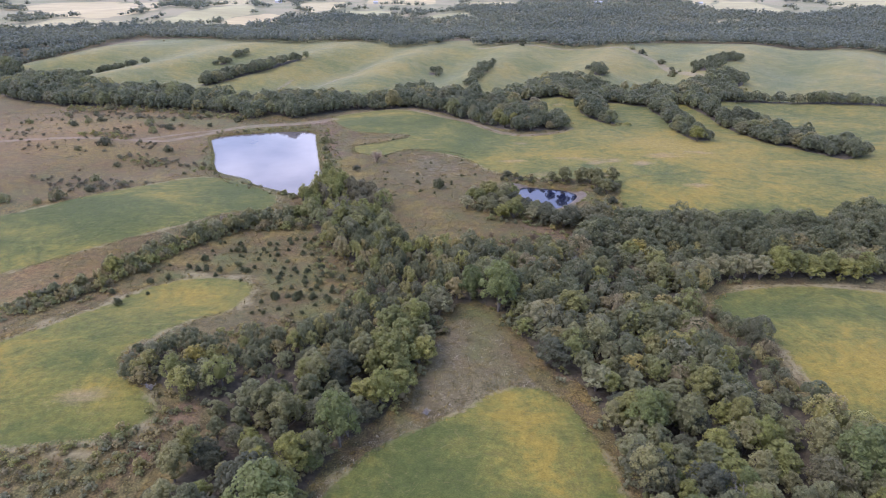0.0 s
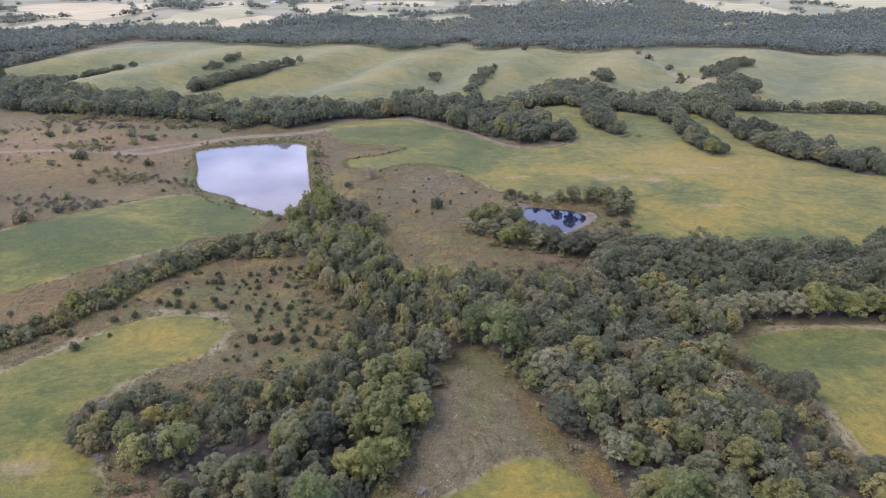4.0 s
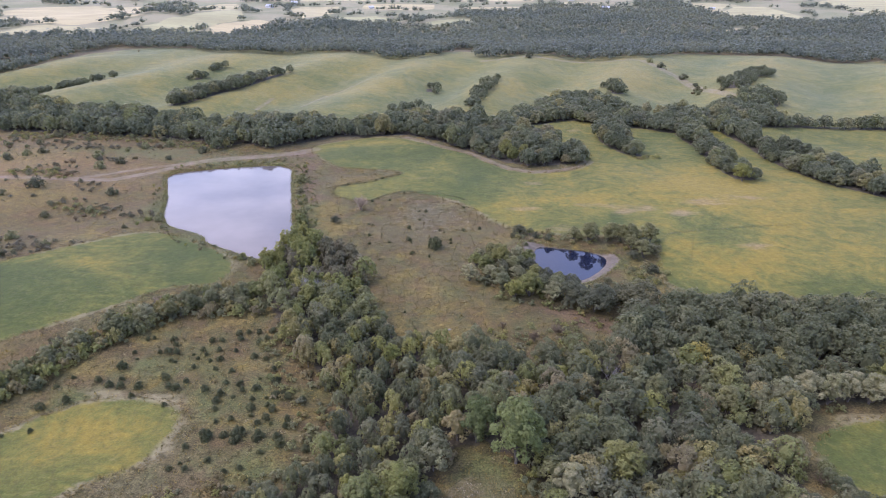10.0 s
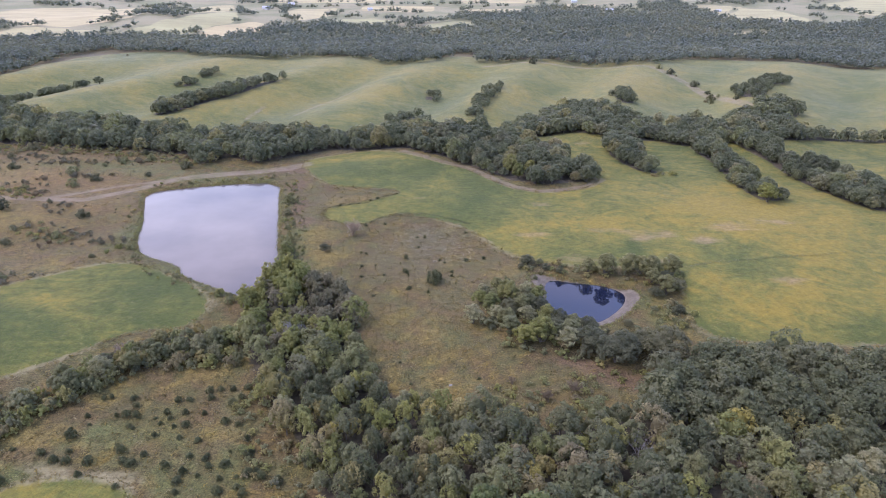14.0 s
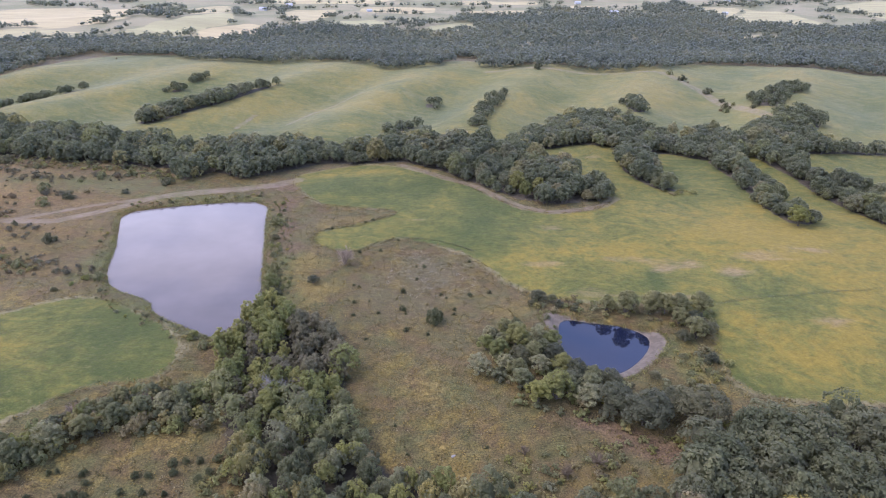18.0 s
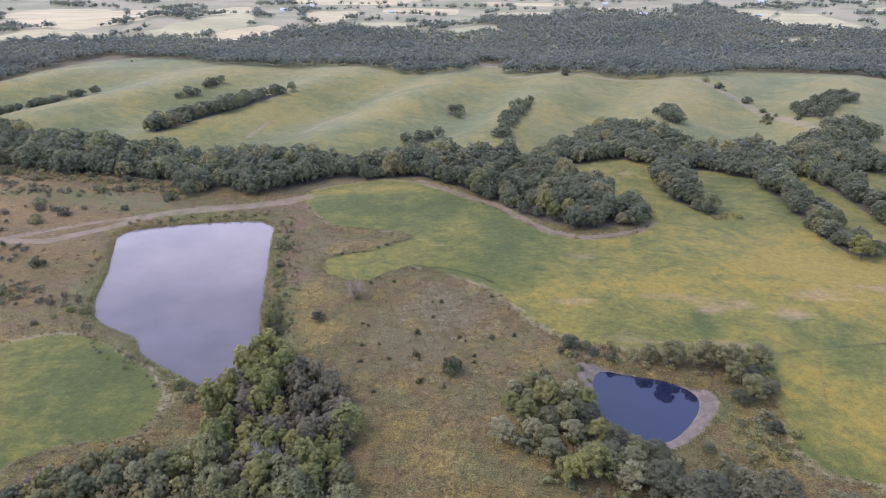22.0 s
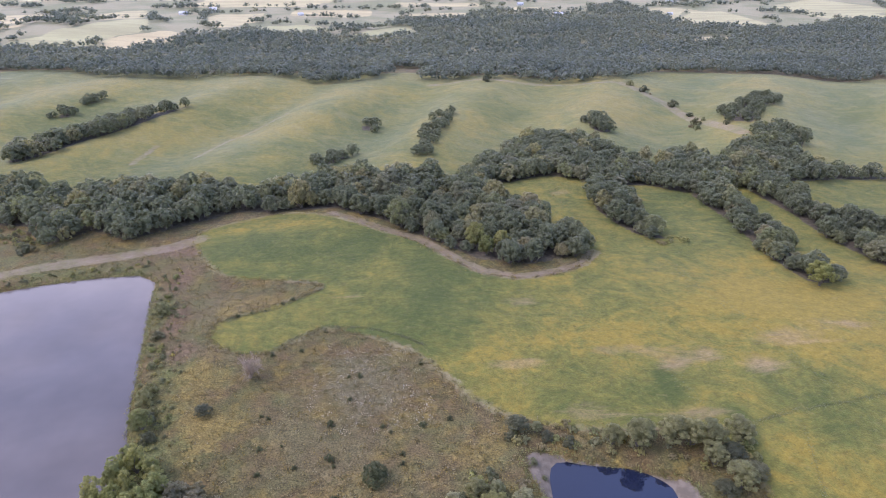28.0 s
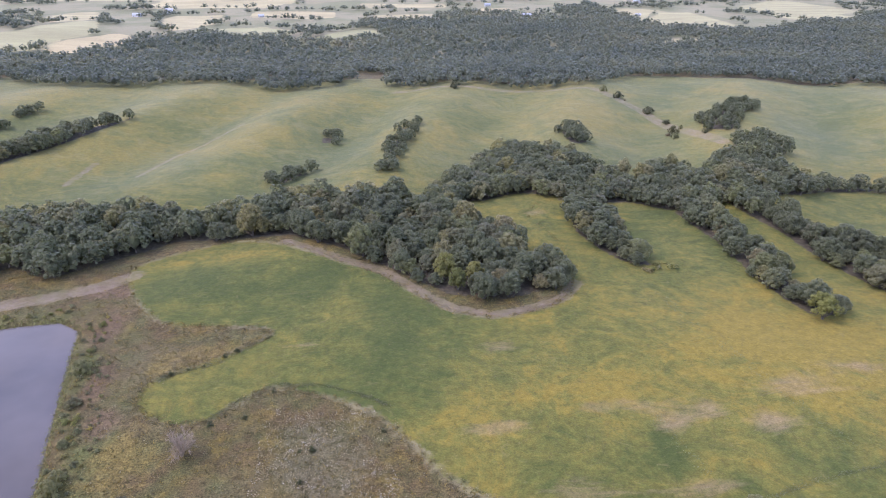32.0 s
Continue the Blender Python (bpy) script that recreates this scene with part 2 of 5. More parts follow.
    # sheen in place of haze: stronger on the ridge, almost none beyond it
    n.haze_sheen(n.math("ADD", 0.06, n.math("ADD", n.math("MULTIPLY", n.attr("ridge"), 0.045), n.math("MULTIPLY", n.attr("beyond"), -0.055))), 0.40, (0.95, 0.97, 1.0))
    return n.done(col, 0.95)


LEAF_STOPS = (
    (0.00, (0.098, 0.110, 0.062)), (0.28, (0.128, 0.138, 0.076)), (0.42, (0.158, 0.164, 0.090)), (0.54, (0.124, 0.130, 0.084)),
    (0.66, (0.192, 0.206, 0.074)), (0.75, (0.192, 0.194, 0.126)), (0.84, (0.238, 0.240, 0.082)), (0.91, (0.255, 0.222, 0.110)),
    (0.96, (0.205, 0.180, 0.112)), (1.00, (0.300, 0.262, 0.078)))


def leaf_material(name, stops=LEAF_STOPS, gain=1.0, spread=0.27, joint=False, fresh=(1.03, 1.01, 0.90), gloss=0.10):
    """Foliage: the tone of each plant by its own number, mottled from spray to spray."""
    n = Nodes(name)
    tone = n.attr("tint") if joint else n.random()
    col = n.ramp(tone, *[(p, tuple(a * b for a, b in zip(c, fresh))) for p, c in stops])
    col = n.mix(0.75, col, n.ramp(n.island(), (0.0, gain * (1 - spread)), (0.5, gain), (1.0, gain * (1 + 1.2 * spread))), "MULTIPLY")
    col = n.mix(0.6, col, n.ramp(n.noise(0.35, 3), (0.3, 0.65), (0.7, 1.4)), "MULTIPLY")
    n.put(n.shader.inputs["Base Color"], col)
    n.shader.inputs["Roughness"].default_value = 0.75
    n.shader.inputs["Specular IOR Level"].default_value = 0.3
    n.haze_sheen(gloss, 0.45, (0.90, 0.95, 1.0))
    thin = n.t.nodes.new("ShaderNodeBsdfTranslucent")
    both = n.t.nodes.new("ShaderNodeMixShader")
    both.inputs[0].default_value = 0.43
    n.put(thin.inputs["Color"], n.mix(1.0, col, (1.55, 1.48, 1.12), "MULTIPLY"))
    n.t.links.new(n.shader.outputs["BSDF"], both.inputs[1])
    n.t.links.new(thin.outputs["BSDF"], both.inputs[2])
    n.t.links.new(both.outputs["Shader"], n.t.nodes["Material Output"].inputs["Surface"])
    return n.mat


def bark_material(name, a, b):
    n = Nodes(name)
    col = n.mix(n.ramp(n.noise(3.0, 4, 0.6, (1, 1, 0.25)), (0.35, 0), (0.65, 1)), a, b)
    n.bump(n.noise(9.0, 3, 0.6, (1, 1, 0.2)), 0.5, 0.05)
    return n.done(col, 0.95)


def water_material(name, body, rough, gloss):
    n = Nodes(name)
    n.shader.inputs["Specular IOR Level"].default_value = gloss
    n.shader.inputs["IOR"].default_value = 1.333 + 0.3 * max(0.0, gloss - 0.65)
    col = n.mix(1.0, body, n.ramp(n.noise(0.05, 3), (0.3, 0.85), (0.7, 1.15)), "MULTIPLY")
    n.bump(n.noise(1.6, 3, 0.5, (1, 2.2, 1), 30), 0.02, 0.05)
    return n.done(col, rough)


GROUND = ground_material()
BARK = bark_material("bark", (0.10, 0.085, 0.065), (0.19, 0.17, 0.14))
DEADWOOD = bark_material("weathered_dead_wood", (0.26, 0.24, 0.21), (0.40, 0.37, 0.33))
LEAF_MIX = leaf_material("mixed_autumn_foliage", joint=True)
# far foliage greyed, blued and given heavy sheen in place of distance haze
LEAF_HAZED = leaf_material("haze_tinted_oak_foliage", ((0, (0.104, 0.120, 0.096)), (0.5, (0.138, 0.150, 0.112)), (0.8, (0.166, 0.172, 0.118)), (1, (0.205, 0.190, 0.122))), 1.0, 0.25, True, fresh=(1.02, 1.05, 0.98), gloss=0.55)
# creek foliage: greyer tones and extra sheen put some distance haze into it
CREEK_STOPS = ((0, (0.126, 0.137, 0.084)), (0.45, (0.150, 0.160, 0.094)), (0.62, (0.130, 0.138, 0.090)), (0.75, (0.195, 0.200, 0.092)), (0.86, (0.170, 0.170, 0.120)), (0.94, (0.240, 0.218, 0.100)), (1, (0.215, 0.185, 0.12)))
LEAF_CREEK = leaf_material("creek_oak_foliage", CREEK_STOPS, 1.0, 0.27, True, (0.99, 1.01, 0.89), 0.28)
LEAF_BELT = leaf_material("creek_belt_foliage", CREEK_STOPS, 1.0, 0.27, False, (0.99, 1.01, 0.89), 0.28)
LEAF_OAK = leaf_material("oak_foliage", ((0, (0.086, 0.094, 0.062)), (0.6, (0.110, 0.116, 0.070)), (1, (0.156, 0.150, 0.084))))
LEAF_GREEN = leaf_material("fresh_green_foliage", ((0, (0.122, 0.150, 0.060)), (1, (0.166, 0.192, 0.074))))
LEAF_OLIVE = leaf_material("olive_foliage", ((0, (0.158, 0.164, 0.082)), (1, (0.228, 0.220, 0.106))))
LEAF_YELLOW = leaf_material("yellowing_foliage", ((0, (0.205, 0.196, 0.070)), (1, (0.275, 0.236, 0.080))), fresh=(0.92, 1.03, 0.86))
LEAF_TAN = leaf_material("browning_foliage", ((0, (0.245, 0.220, 0.116)), (1, (0.310, 0.264, 0.150))), fresh=(0.90, 1.0, 0.95))
LEAF_LIME = leaf_material("yellow_green_foliage", ((0, (0.150, 0.168, 0.062)), (0.6, (0.194, 0.205, 0.072)), (1, (0.240, 0.236, 0.084))), 1.28, fresh=(1.02, 0.98, 0.90))
LEAF_WILLOW = leaf_material("dull_yellow_green_foliage", ((0, (0.156, 0.168, 0.068)), (0.6, (0.196, 0.202, 0.072)), (1, (0.205, 0.196, 0.078))), fresh=(1.0, 1.0, 0.86))
LEAF_MAUVE = leaf_material("half_bare_grey_foliage", ((0, (0.150, 0.146, 0.092)), (0.5, (0.188, 0.176, 0.116)), (1, (0.200, 0.185, 0.132))))
LEAF_GREY = leaf_material("grey_green_foliage", ((0, (0.144, 0.155, 0.084)), (1, (0.200, 0.205, 0.110))))
LEAF_CEDAR = leaf_material("cedar_foliage", ((0, (0.072, 0.084, 0.042)), (1, (0.108, 0.116, 0.056))))
LEAF_RUST = leaf_material("rusty_thicket_twigs", ((0, (0.145, 0.112, 0.066)), (1, (0.195, 0.155, 0.090))), fresh=(1, 1, 1))
WEED_TUFT = leaf_material("dry_weed_stems", ((0, (0.12, 0.125, 0.045)), (0.4, (0.19, 0.155, 0.065)), (0.7, (0.30, 0.225, 0.058)), (0.85, (0.21, 0.18, 0.085)), (1, (0.34, 0.30, 0.18))), 0.70, 0.28, True, fresh=(1, 1, 1))
SEED_HEADS = leaf_material("pale_seed_heads", ((0, (0.26, 0.215, 0.125)), (0.6, (0.35, 0.30, 0.20)), (1, (0.48, 0.45, 0.38))), 1.0, 0.2, True, fresh=(1, 1, 1))
POND = water_material("murky_pond_water", (0.112, 0.098, 0.088), 0.035, 0.55)
POOL = water_material("clear_dark_pool_water", (0.010, 0.014, 0.030), 0.03, 1.0)

# ---------------------------------------------------------------- the lie of the land
def bump(x, y, cx, cy, a, b, h):
    return h * np.exp(-((x - cx) / a) ** 2 - ((y - cy) / b) ** 2)


def terrain(x, y):
    """Height of the open land: gentle domes, the ridge beyond the tree line, the far valley and hills."""
    z = 0.7 + bump(x, y, -150, 255, 55, 40, 4.0) + bump(x, y, -105, 155, 45, 35, 3.0)
    z = z + bump(x, y, -250, 330, 60, 80, 7.0) + bump(x, y, 125, 165, 45, 45, 2.5) + bump(x, y, 5, 90, 40, 45, 2.0)
    z = z + bump(x, y, 130, 340, 90, 70, 3.0) + bump(x, y, -30, 420, 60, 50, 1.5)
    z = z + bump(x, y, -60, 725, 480, 100, 9.5) + bump(x, y, 330, 640, 150, 120, 4.0)
    z = z - bump(x, y, 100, 960, 600, 110, 6.0) + bump(x, y, -470, 1120, 190, 130, 12.0) + bump(x, y, 0, 1700, 900, 350, 14.0)
    far = np.clip((np.hypot(x, y - 150) - 250) / 300, 0, 1)
    fold = np.exp(-((y - 610) / 110) ** 2)
    z = z + far * (1.0 * np.sin(x / 41 + 0.6 * np.sin(y / 60)) * np.sin(y / 53 + 1.0) + 0.5 * np.sin(x / 23 + y / 37))
    z = z + fold * 5.0 * np.sin((x - 0.42 * (y - 600)) / 17.0 + 0.9 * np.sin(x / 90))
    near = 0.25 * np.sin(x / 13 + 1.3 * np.sin(y / 19)) + 0.2 * np.sin(y / 11 + 1.1 * np.sin(x / 17))
    return z + near


def rounded(poly, times=2):
    """The closed outline with its corners cut, so that it bends softly."""
    p = np.array(poly, float)
    for _ in range(times):
        q = np.roll(p, -1, 0)
        p = np.stack([0.75 * p + 0.25 * q, 0.25 * p + 0.75 * q], 1).reshape(-1, 2)
    return p


def inside(poly, x, y):
    """Metres inside (positive) or outside (negative) the outline, for arrays of places."""
    x, y = np.asarray(x, float), np.asarray(y, float)
    best, odd = np.full(x.shape, 1e18), np.zeros(x.shape, bool)
    for (ax, ay), (bx, by) in zip(poly, np.roll(poly, -1, 0)):
        dx, dy = bx - ax, by - ay
        s = np.clip(((x - ax) * dx + (y - ay) * dy) / max(dx * dx + dy * dy, 1e-9), 0, 1)
        best = np.minimum(best, (x - ax - s * dx) ** 2 + (y - ay - s * dy) ** 2)
        if ay != by:
            odd ^= ((ay > y) != (by > y)) & (x < dx * (y - ay) / dy + ax)
    return np.where(odd, 1, -1) * np.sqrt(best)


def from_line(line, x, y):
    best = np.full(np.shape(x), 1e18)
    for (ax, ay), (bx, by) in zip(line[:-1], line[1:]):
        dx, dy = bx - ax, by - ay
        s = np.clip(((x - ax) * dx + (y - ay) * dy) / max(dx * dx + dy * dy, 1e-9), 0, 1)
        best = np.minimum(best, (x - ax - s * dx) ** 2 + (y - ay - s * dy) ** 2)
    return np.sqrt(best)


BIG_POND = rounded([(-158, 385), (-143, 392), (-120, 399), (-97, 402), (-91, 377), (-82, 341), (-77, 320), (-71, 306), (-73, 297), (-74, 286), (-80, 286),
                    (-90, 292), (-105, 300), (-110, 309), (-128, 316), (-136, 330), (-141, 347), (-150, 366)], 1)
SMALL_POND = rounded([(28, 303), (37, 300), (47, 299), (53, 295), (55, 291), (52, 284), (42, 273), (35, 275), (30, 280), (27, 285)])
MUD = rounded([(21, 304), (27, 304), (38, 300.5), (53, 296.5), (60, 291), (57, 283), (43, 268), (36, 274), (29, 279), (26, 287)])
HAY = [rounded(p) for p in (
    [(-31, 100), (-25, 111), (-16, 121), (-2, 128), (11, 141), (22, 141), (29, 134), (33, 122), (36, 111), (37, 98), (38, 60), (-40, 60)],
    [(83, 190), (97, 198), (115, 200), (146, 197), (190, 190), (190, 100), (115, 118), (98, 130), (95, 139), (94, 153), (94, 164), (84, 174)],
    [(-190, 120), (-160, 140), (-138, 156), (-131, 162), (-120, 174), (-109, 194), (-90, 203), (-74, 198), (-71, 189), (-73, 177), (-86, 168), (-91, 157),
     (-98, 151), (-94, 140), (-81, 133), (-76, 125), (-82, 117), (-93, 115), (-110, 113), (-150, 105)],
    [(-260, 215), (-200, 249), (-174, 270), (-151, 294), (-132, 311), (-97, 292), (-85, 278), (-86, 262), (-105, 260), (-116, 242), (-138, 224), (-154, 212),
     (-168, 199), (-200, 180)],
    [(-96, 440), (-84, 415), (-72, 396), (-52, 393), (-38, 391), (-33, 388), (-42, 380), (-55, 372), (-66, 366), (-64, 352), (-46, 346), (-38, 356), (-29, 363), (-3, 349), (5, 337), (16, 319), (37, 310), (61, 311),
     (77, 300), (70, 276), (75, 263), (90, 260), (130, 262), (200, 262), (420, 300), (420, 470), (200, 480), (60, 500), (74, 440), (68, 410), (60, 399), (50, 394), (35, 390), (21, 396), (10, 409), (0, 424), (-20, 438), (-39, 452), (-60, 461)],
    [(-420, 560), (-300, 505), (-170, 470), (-80, 480), (60, 500), (200, 480), (420, 400), (700, 400), (700, 690), (436, 730), (363, 722), (288, 750), (227, 788),
     (177, 738), (75, 734), (-16, 756), (-140, 762), (-281, 800), (-378, 820), (-400, 735), (-423, 668)],
    [(38, 500), (50, 452), (62, 420), (76, 400), (100, 402), (90, 440), (86, 500), (60, 512)])]
PALE = rounded([(-3, 177), (10, 178), (14, 161), (18, 147), (22, 139), (11, 141), (-2, 128), (-12, 127), (-13, 141), (-8, 157)])
MARGIN = np.array([(-29, 99), (-24, 110), (-15, 120), (-2, 127), (-4, 129), (-18, 123), (-27, 113), (-32, 100)], float)
PALE_KNOLL = rounded([(-28, 355), (-5, 345), (3, 330), (-8, 312), (-25, 315), (-32, 335)])
# far fields: share of straw and painted-in sunlight in the colour, outline
FAR_FIELDS = [
    (0.85, [(-854, 1282), (-798, 1355), (-669, 1344), (-537, 1104), (-529, 1059), (-563, 1026), (-620, 1040), (-693, 1062)]),
    (0.55, [(-649, 1002), (-623, 1033), (-557, 1016), (-525, 1001), (-528, 967), (-560, 938), (-582, 908), (-680, 930)]),
    (0.95, [(-637, 1304), (-597, 1357), (-536, 1241), (-502, 1094), (-515, 1070)]),
    (0.30, [(-484, 962), (-459, 1006), (-440, 1067), (-419, 1155), (-398, 1254), (-336, 1076), (-373, 1037), (-373, 980), (-442, 968)]),
    (1.00, [(-363, 974), (-369, 1037), (-333, 1069), (-322, 1096), (-293, 1080), (-292, 1024), (-316, 1007), (-331, 967)]),
    (0.70, [(-523, 1309), (-451, 1391), (-401, 1260), (-435, 1165)]),
    (0.75, [(-329, 1332), (-253, 1353), (-218, 1273), (-256, 1122), (-279, 1147)]),
    (0.85, [(-232, 1346), (-65, 1401), (-55, 1290), (-105, 1275), (-164, 1290)]),
    (0.20, [(-221, 1115), (-203, 1191), (-150, 1187), (-92, 1130), (-122, 1107), (-184, 1089)]),
    (0.15, [(-86, 1064), (-59, 1121), (-11, 1179), (10, 1150), (-2, 1104), (-48, 1063)]),
    (0.80, [(-12, 1300), (26, 1346), (104, 1347), (104, 1288), (25, 1264)]),
    (0.80, [(-57, 1456), (140, 1510), (132, 1430), (-44, 1396)]),
    (0.85, [(177, 1459), (234, 1427), (302, 1329), (254, 1322), (188, 1388)]),
    (0.60, [(426, 1426), (550, 1462), (488, 1355), (436, 1289)]),
    (0.45, [(415, 1245), (519, 1385), (576, 1345), (570, 1180), (547, 1137), (522, 1192), (446, 1166), (423, 1189)]),
    (0.70, [(366, 1058), (433, 1080), (432, 1050), (368, 1032)]),
    (0.40, [(700, 1560), (1000, 1640), (840, 1290), (690, 1230)]),
    (0.60, [(-900, 1600), (-300, 1500), (-250, 1900), (-900, 1900)]), (0.50, [(150, 1620), (430, 1600), (400, 1800), (170, 1820)]), (0.70, [(-420, 1440), (-300, 1420), (-120, 1470), (-160, 1560), (-400, 1540)])]
CROP = [rounded(p, 1) for _, p in FAR_FIELDS]
# drifts of dry (positive) and lush (negative) grass: x, y, reach east, reach north, weight
DRIFTS = [(-140, 252, 45, 30, -0.42), (-115, 150, 42, 36, -0.45), (125, 150, 45, 40, -0.35), (95, 340, 70, 42, 0.42), (-130, 140, 18, 8, 0.8), (-95, 185, 14, 9, 0.7), (-110, 150, 10, 14, -0.4), (-160, 150, 20, 10, -0.5), (-190, 235, 25, 6, 0.7), (-150, 275, 18, 5, 0.6), (22, 108, 6, 14, 0.6), (130, 155, 35, 12, 0.7), (120, 180, 30, 6, -0.3), (150, 120, 25, 12, 0.6), (-150, 240, 50, 25, -0.25), (120, 370, 40, 14, 0.6), (45, 350, 30, 8, 0.5), (-60, 440, 20, 6, 0.8), (170, 300, 60, 40, 0.25), (-50, 415, 45, 35, -0.7), (0, 365, 40, 25, -0.5), (-15, 400, 14, 30, 0.6), (-170, 255, 60, 20, -0.6), (-110, 290, 30, 15, -0.6),
          (120, 135, 30, 22, 0.8), (110, 190, 40, 8, -0.4), (-110, 160, 30, 18, 0.5), (-95, 130, 25, 10, 0.8), (15, 120, 9, 25, 0.7), (-10, 110, 14, 22, -0.8), (5, 95, 40, 16, -0.4), (-150, 125, 40, 10, -0.4), (95, 285, 22, 24, 0.3), (130, 290, 40, 14, 0.3), (100, 312, 32, 9, -0.35),
          (60, 325, 12, 8, -0.6), (66, 328, 2.6, 8, -1.5), (30, 330, 14, 10, -0.3), (-150, 590, 120, 25, 0.5), (0, 640, 350, 70, 0.22), (-190, 560, 40, 10, 0.5), (-90, 590, 18, 30, 0.35), (95, 620, 25, 14, 0.4), (150, 620, 60, 40, 0.4), (300, 560, 120, 60, 0.2), (-300, 700, 120, 40, 0.4), (0, 700, 400, 30, 0.25), (-30, 560, 60, 40, -0.3), (110, 400, 50, 30, 0.3)]
# worn pinkish patches of thin grass: x, y, reach east, reach north
WORN = [(34, 374, 8, 3.5), (71, 337, 7, 5), (82, 339, 6, 4), (96, 333, 8, 5), (28, 339, 9, 3), (41, 317, 10, 4), (67, 315, 12, 3), (60, 344, 14, 3), (110, 345, 14, 5), (130, 352, 16, 4), (70, 478, 8, 4), (-8, 335, 9, 4), (130, 140, 14, 5), (-100, 131, 9, 4), (-23, 380, 6, 2), (115, 300, 10, 4)]
# stands of goldenrod and frost-yellow weeds, and matted straw on the field margins: x, y, reach east, reach north
GOLD = [(-50, 380, 18, 4), (-62, 371, 9, 5), (-66, 338, 5, 4), (-54, 318, 6, 4), (63, 281, 6, 5), (-62, 335, 9, 22), (-55, 312, 8, 10), (-100, 283, 14, 6), (-112, 297, 12, 5), (-35, 272, 9, 8), (-14, 262, 12, 10), (12, 305, 10, 8), (-75, 240, 14, 7), (-105, 212, 16, 6), (-210, 340, 45, 25), (-250, 400, 60, 35),
        (-150, 300, 25, 6), (-135, 250, 30, 8), (-45, 368, 14, 4), (68, 305, 8, 6), (66, 268, 6, 8), (-5, 240, 10, 6)]
# green growth on damp ground: x, y, reach east, reach north
LUSH = [(-60, 202, 11, 9), (-86, 216, 13, 7), (-50, 178, 9, 8), (-105, 200, 8, 6), (8, 170, 7, 9), (3, 179, 6, 5), (5, 157, 5, 7), (13, 146, 4, 6), (-72, 335, 6, 30), (-66, 306, 8, 12), (-84, 375, 6, 22), (-98, 288, 18, 7), (-116, 303, 14, 8), (-130, 403, 32, 6), (-142, 335, 6, 22), (14, 284, 10, 16), (62, 276, 7, 12), (-190, 420, 60, 14)]
# bare reddish soil under the trees: x, y, reach east, reach north
SOIL = [(-85, 395, 5, 14), (-78, 369, 4, 12), (-92, 420, 12, 7), (-71, 350, 5, 8), (-70, 127, 5, 6), (-74, 112, 5, 7), (38, 246, 6, 5), (46, 241, 7, 5), (29, 251, 7, 3), (-50, 140, 8, 5), (30, 150, 5, 8)]
STRAWS = [(-72, 182, 4, 9), (-80, 201, 9, 3.5), (-98, 203, 9, 3), (-116, 182, 4, 7), (-90, 160, 4, 5), (-130, 166, 5, 5), (-86, 278, 3, 6), (100, 199, 12, 2), (130, 200, 16, 2), (93, 150, 2, 10), (-92, 112, 14, 3), (-78, 121, 4, 5)]
TRACKS = [([(-126, 548), (-116, 590), (-101, 614), (-85, 640)], 1.6), ([(-158, 538), (-153, 572)], 1.4), ([(-133, 409), (-115, 416), (-97, 424), (-89, 432)], 4.0), ([(-300, 345), (-201, 366), (-180, 370), (-164, 386), (-151, 402), (-124, 411), (-96, 424)], 2.6), ([(-201, 366), (-175, 390), (-140, 408), (-110, 416)], 1.6),
          ([(168, 698), (190, 655), (198, 605), (203, 566)], 4.5), ([(15, 709), (103, 708), (168, 699)], 3.0), ([(-38, 454), (-19, 440), (1, 426), (11, 411), (22, 398), (35, 392), (50, 396), (61, 401), (69, 412)], 2.3)]
NEAR_WOOD = [np.array(p, float) for p in (
    [(28, 222), (42, 228), (54, 243), (69, 248), (82, 252), (98, 250), (104, 243), (122, 250), (136, 246), (161, 256), (220, 258), (220, 206), (149, 205), (131, 204), (115, 204),
     (96, 204), (80, 192), (77, 175), (81, 166), (86, 157), (88, 146), (91, 134), (95, 126), (105, 122), (120, 110), (120, 85), (40, 85), (39, 102), (37, 116), (35, 131), (32, 142),
     (24, 149), (18, 164), (15, 178), (5, 186), (0, 195), (9, 222)],
    [(5, 186), (-4, 184), (-10, 157), (-14, 136), (-19, 127), (-27, 117), (-33, 100), (-33, 85), (-70, 85), (-67, 100), (-58, 122), (-69, 130), (-88, 138), (-93, 148), (-86, 154),
     (-79, 151), (-56, 156), (-45, 167), (-35, 178), (-34, 203), (-48, 220), (-61, 238), (-69, 257), (-72, 284), (-56, 292), (-36, 275), (-30, 243), (-15, 230), (9, 222)])]
HEDGE = np.array([(-150, 175), (-127, 200), (-124, 218), (-111, 229), (-102, 248), (-86, 260), (-68, 251), (-66, 244), (-91, 240), (-107, 221), (-122, 193), (-140, 170)], float)
POOL_TREES = np.array([(5, 289), (13, 297), (20, 290), (25, 275), (28, 271), (35, 268), (43, 264), (52, 267), (54, 258), (45, 250), (36, 250), (28, 254), (13, 256), (6, 270)], float)
TREE_LINE = np.array([(-480, 640), (-380, 565), (-294, 522), (-247, 506), (-172, 486), (-145, 488), (-97, 486), (-82, 482), (-54, 486), (-50, 498), (-37, 502), (2, 497), (34, 495), (40, 477),
                      (51, 448), (66, 414), (61, 408), (42, 401), (22, 405), (10, 418), (-12, 443), (-37, 459), (-81, 461), (-96, 447), (-117, 429), (-135, 439), (-148, 424), (-158, 447), (-204, 456),
                      (-226, 452), (-270, 460), (-350, 480), (-470, 590)], float)
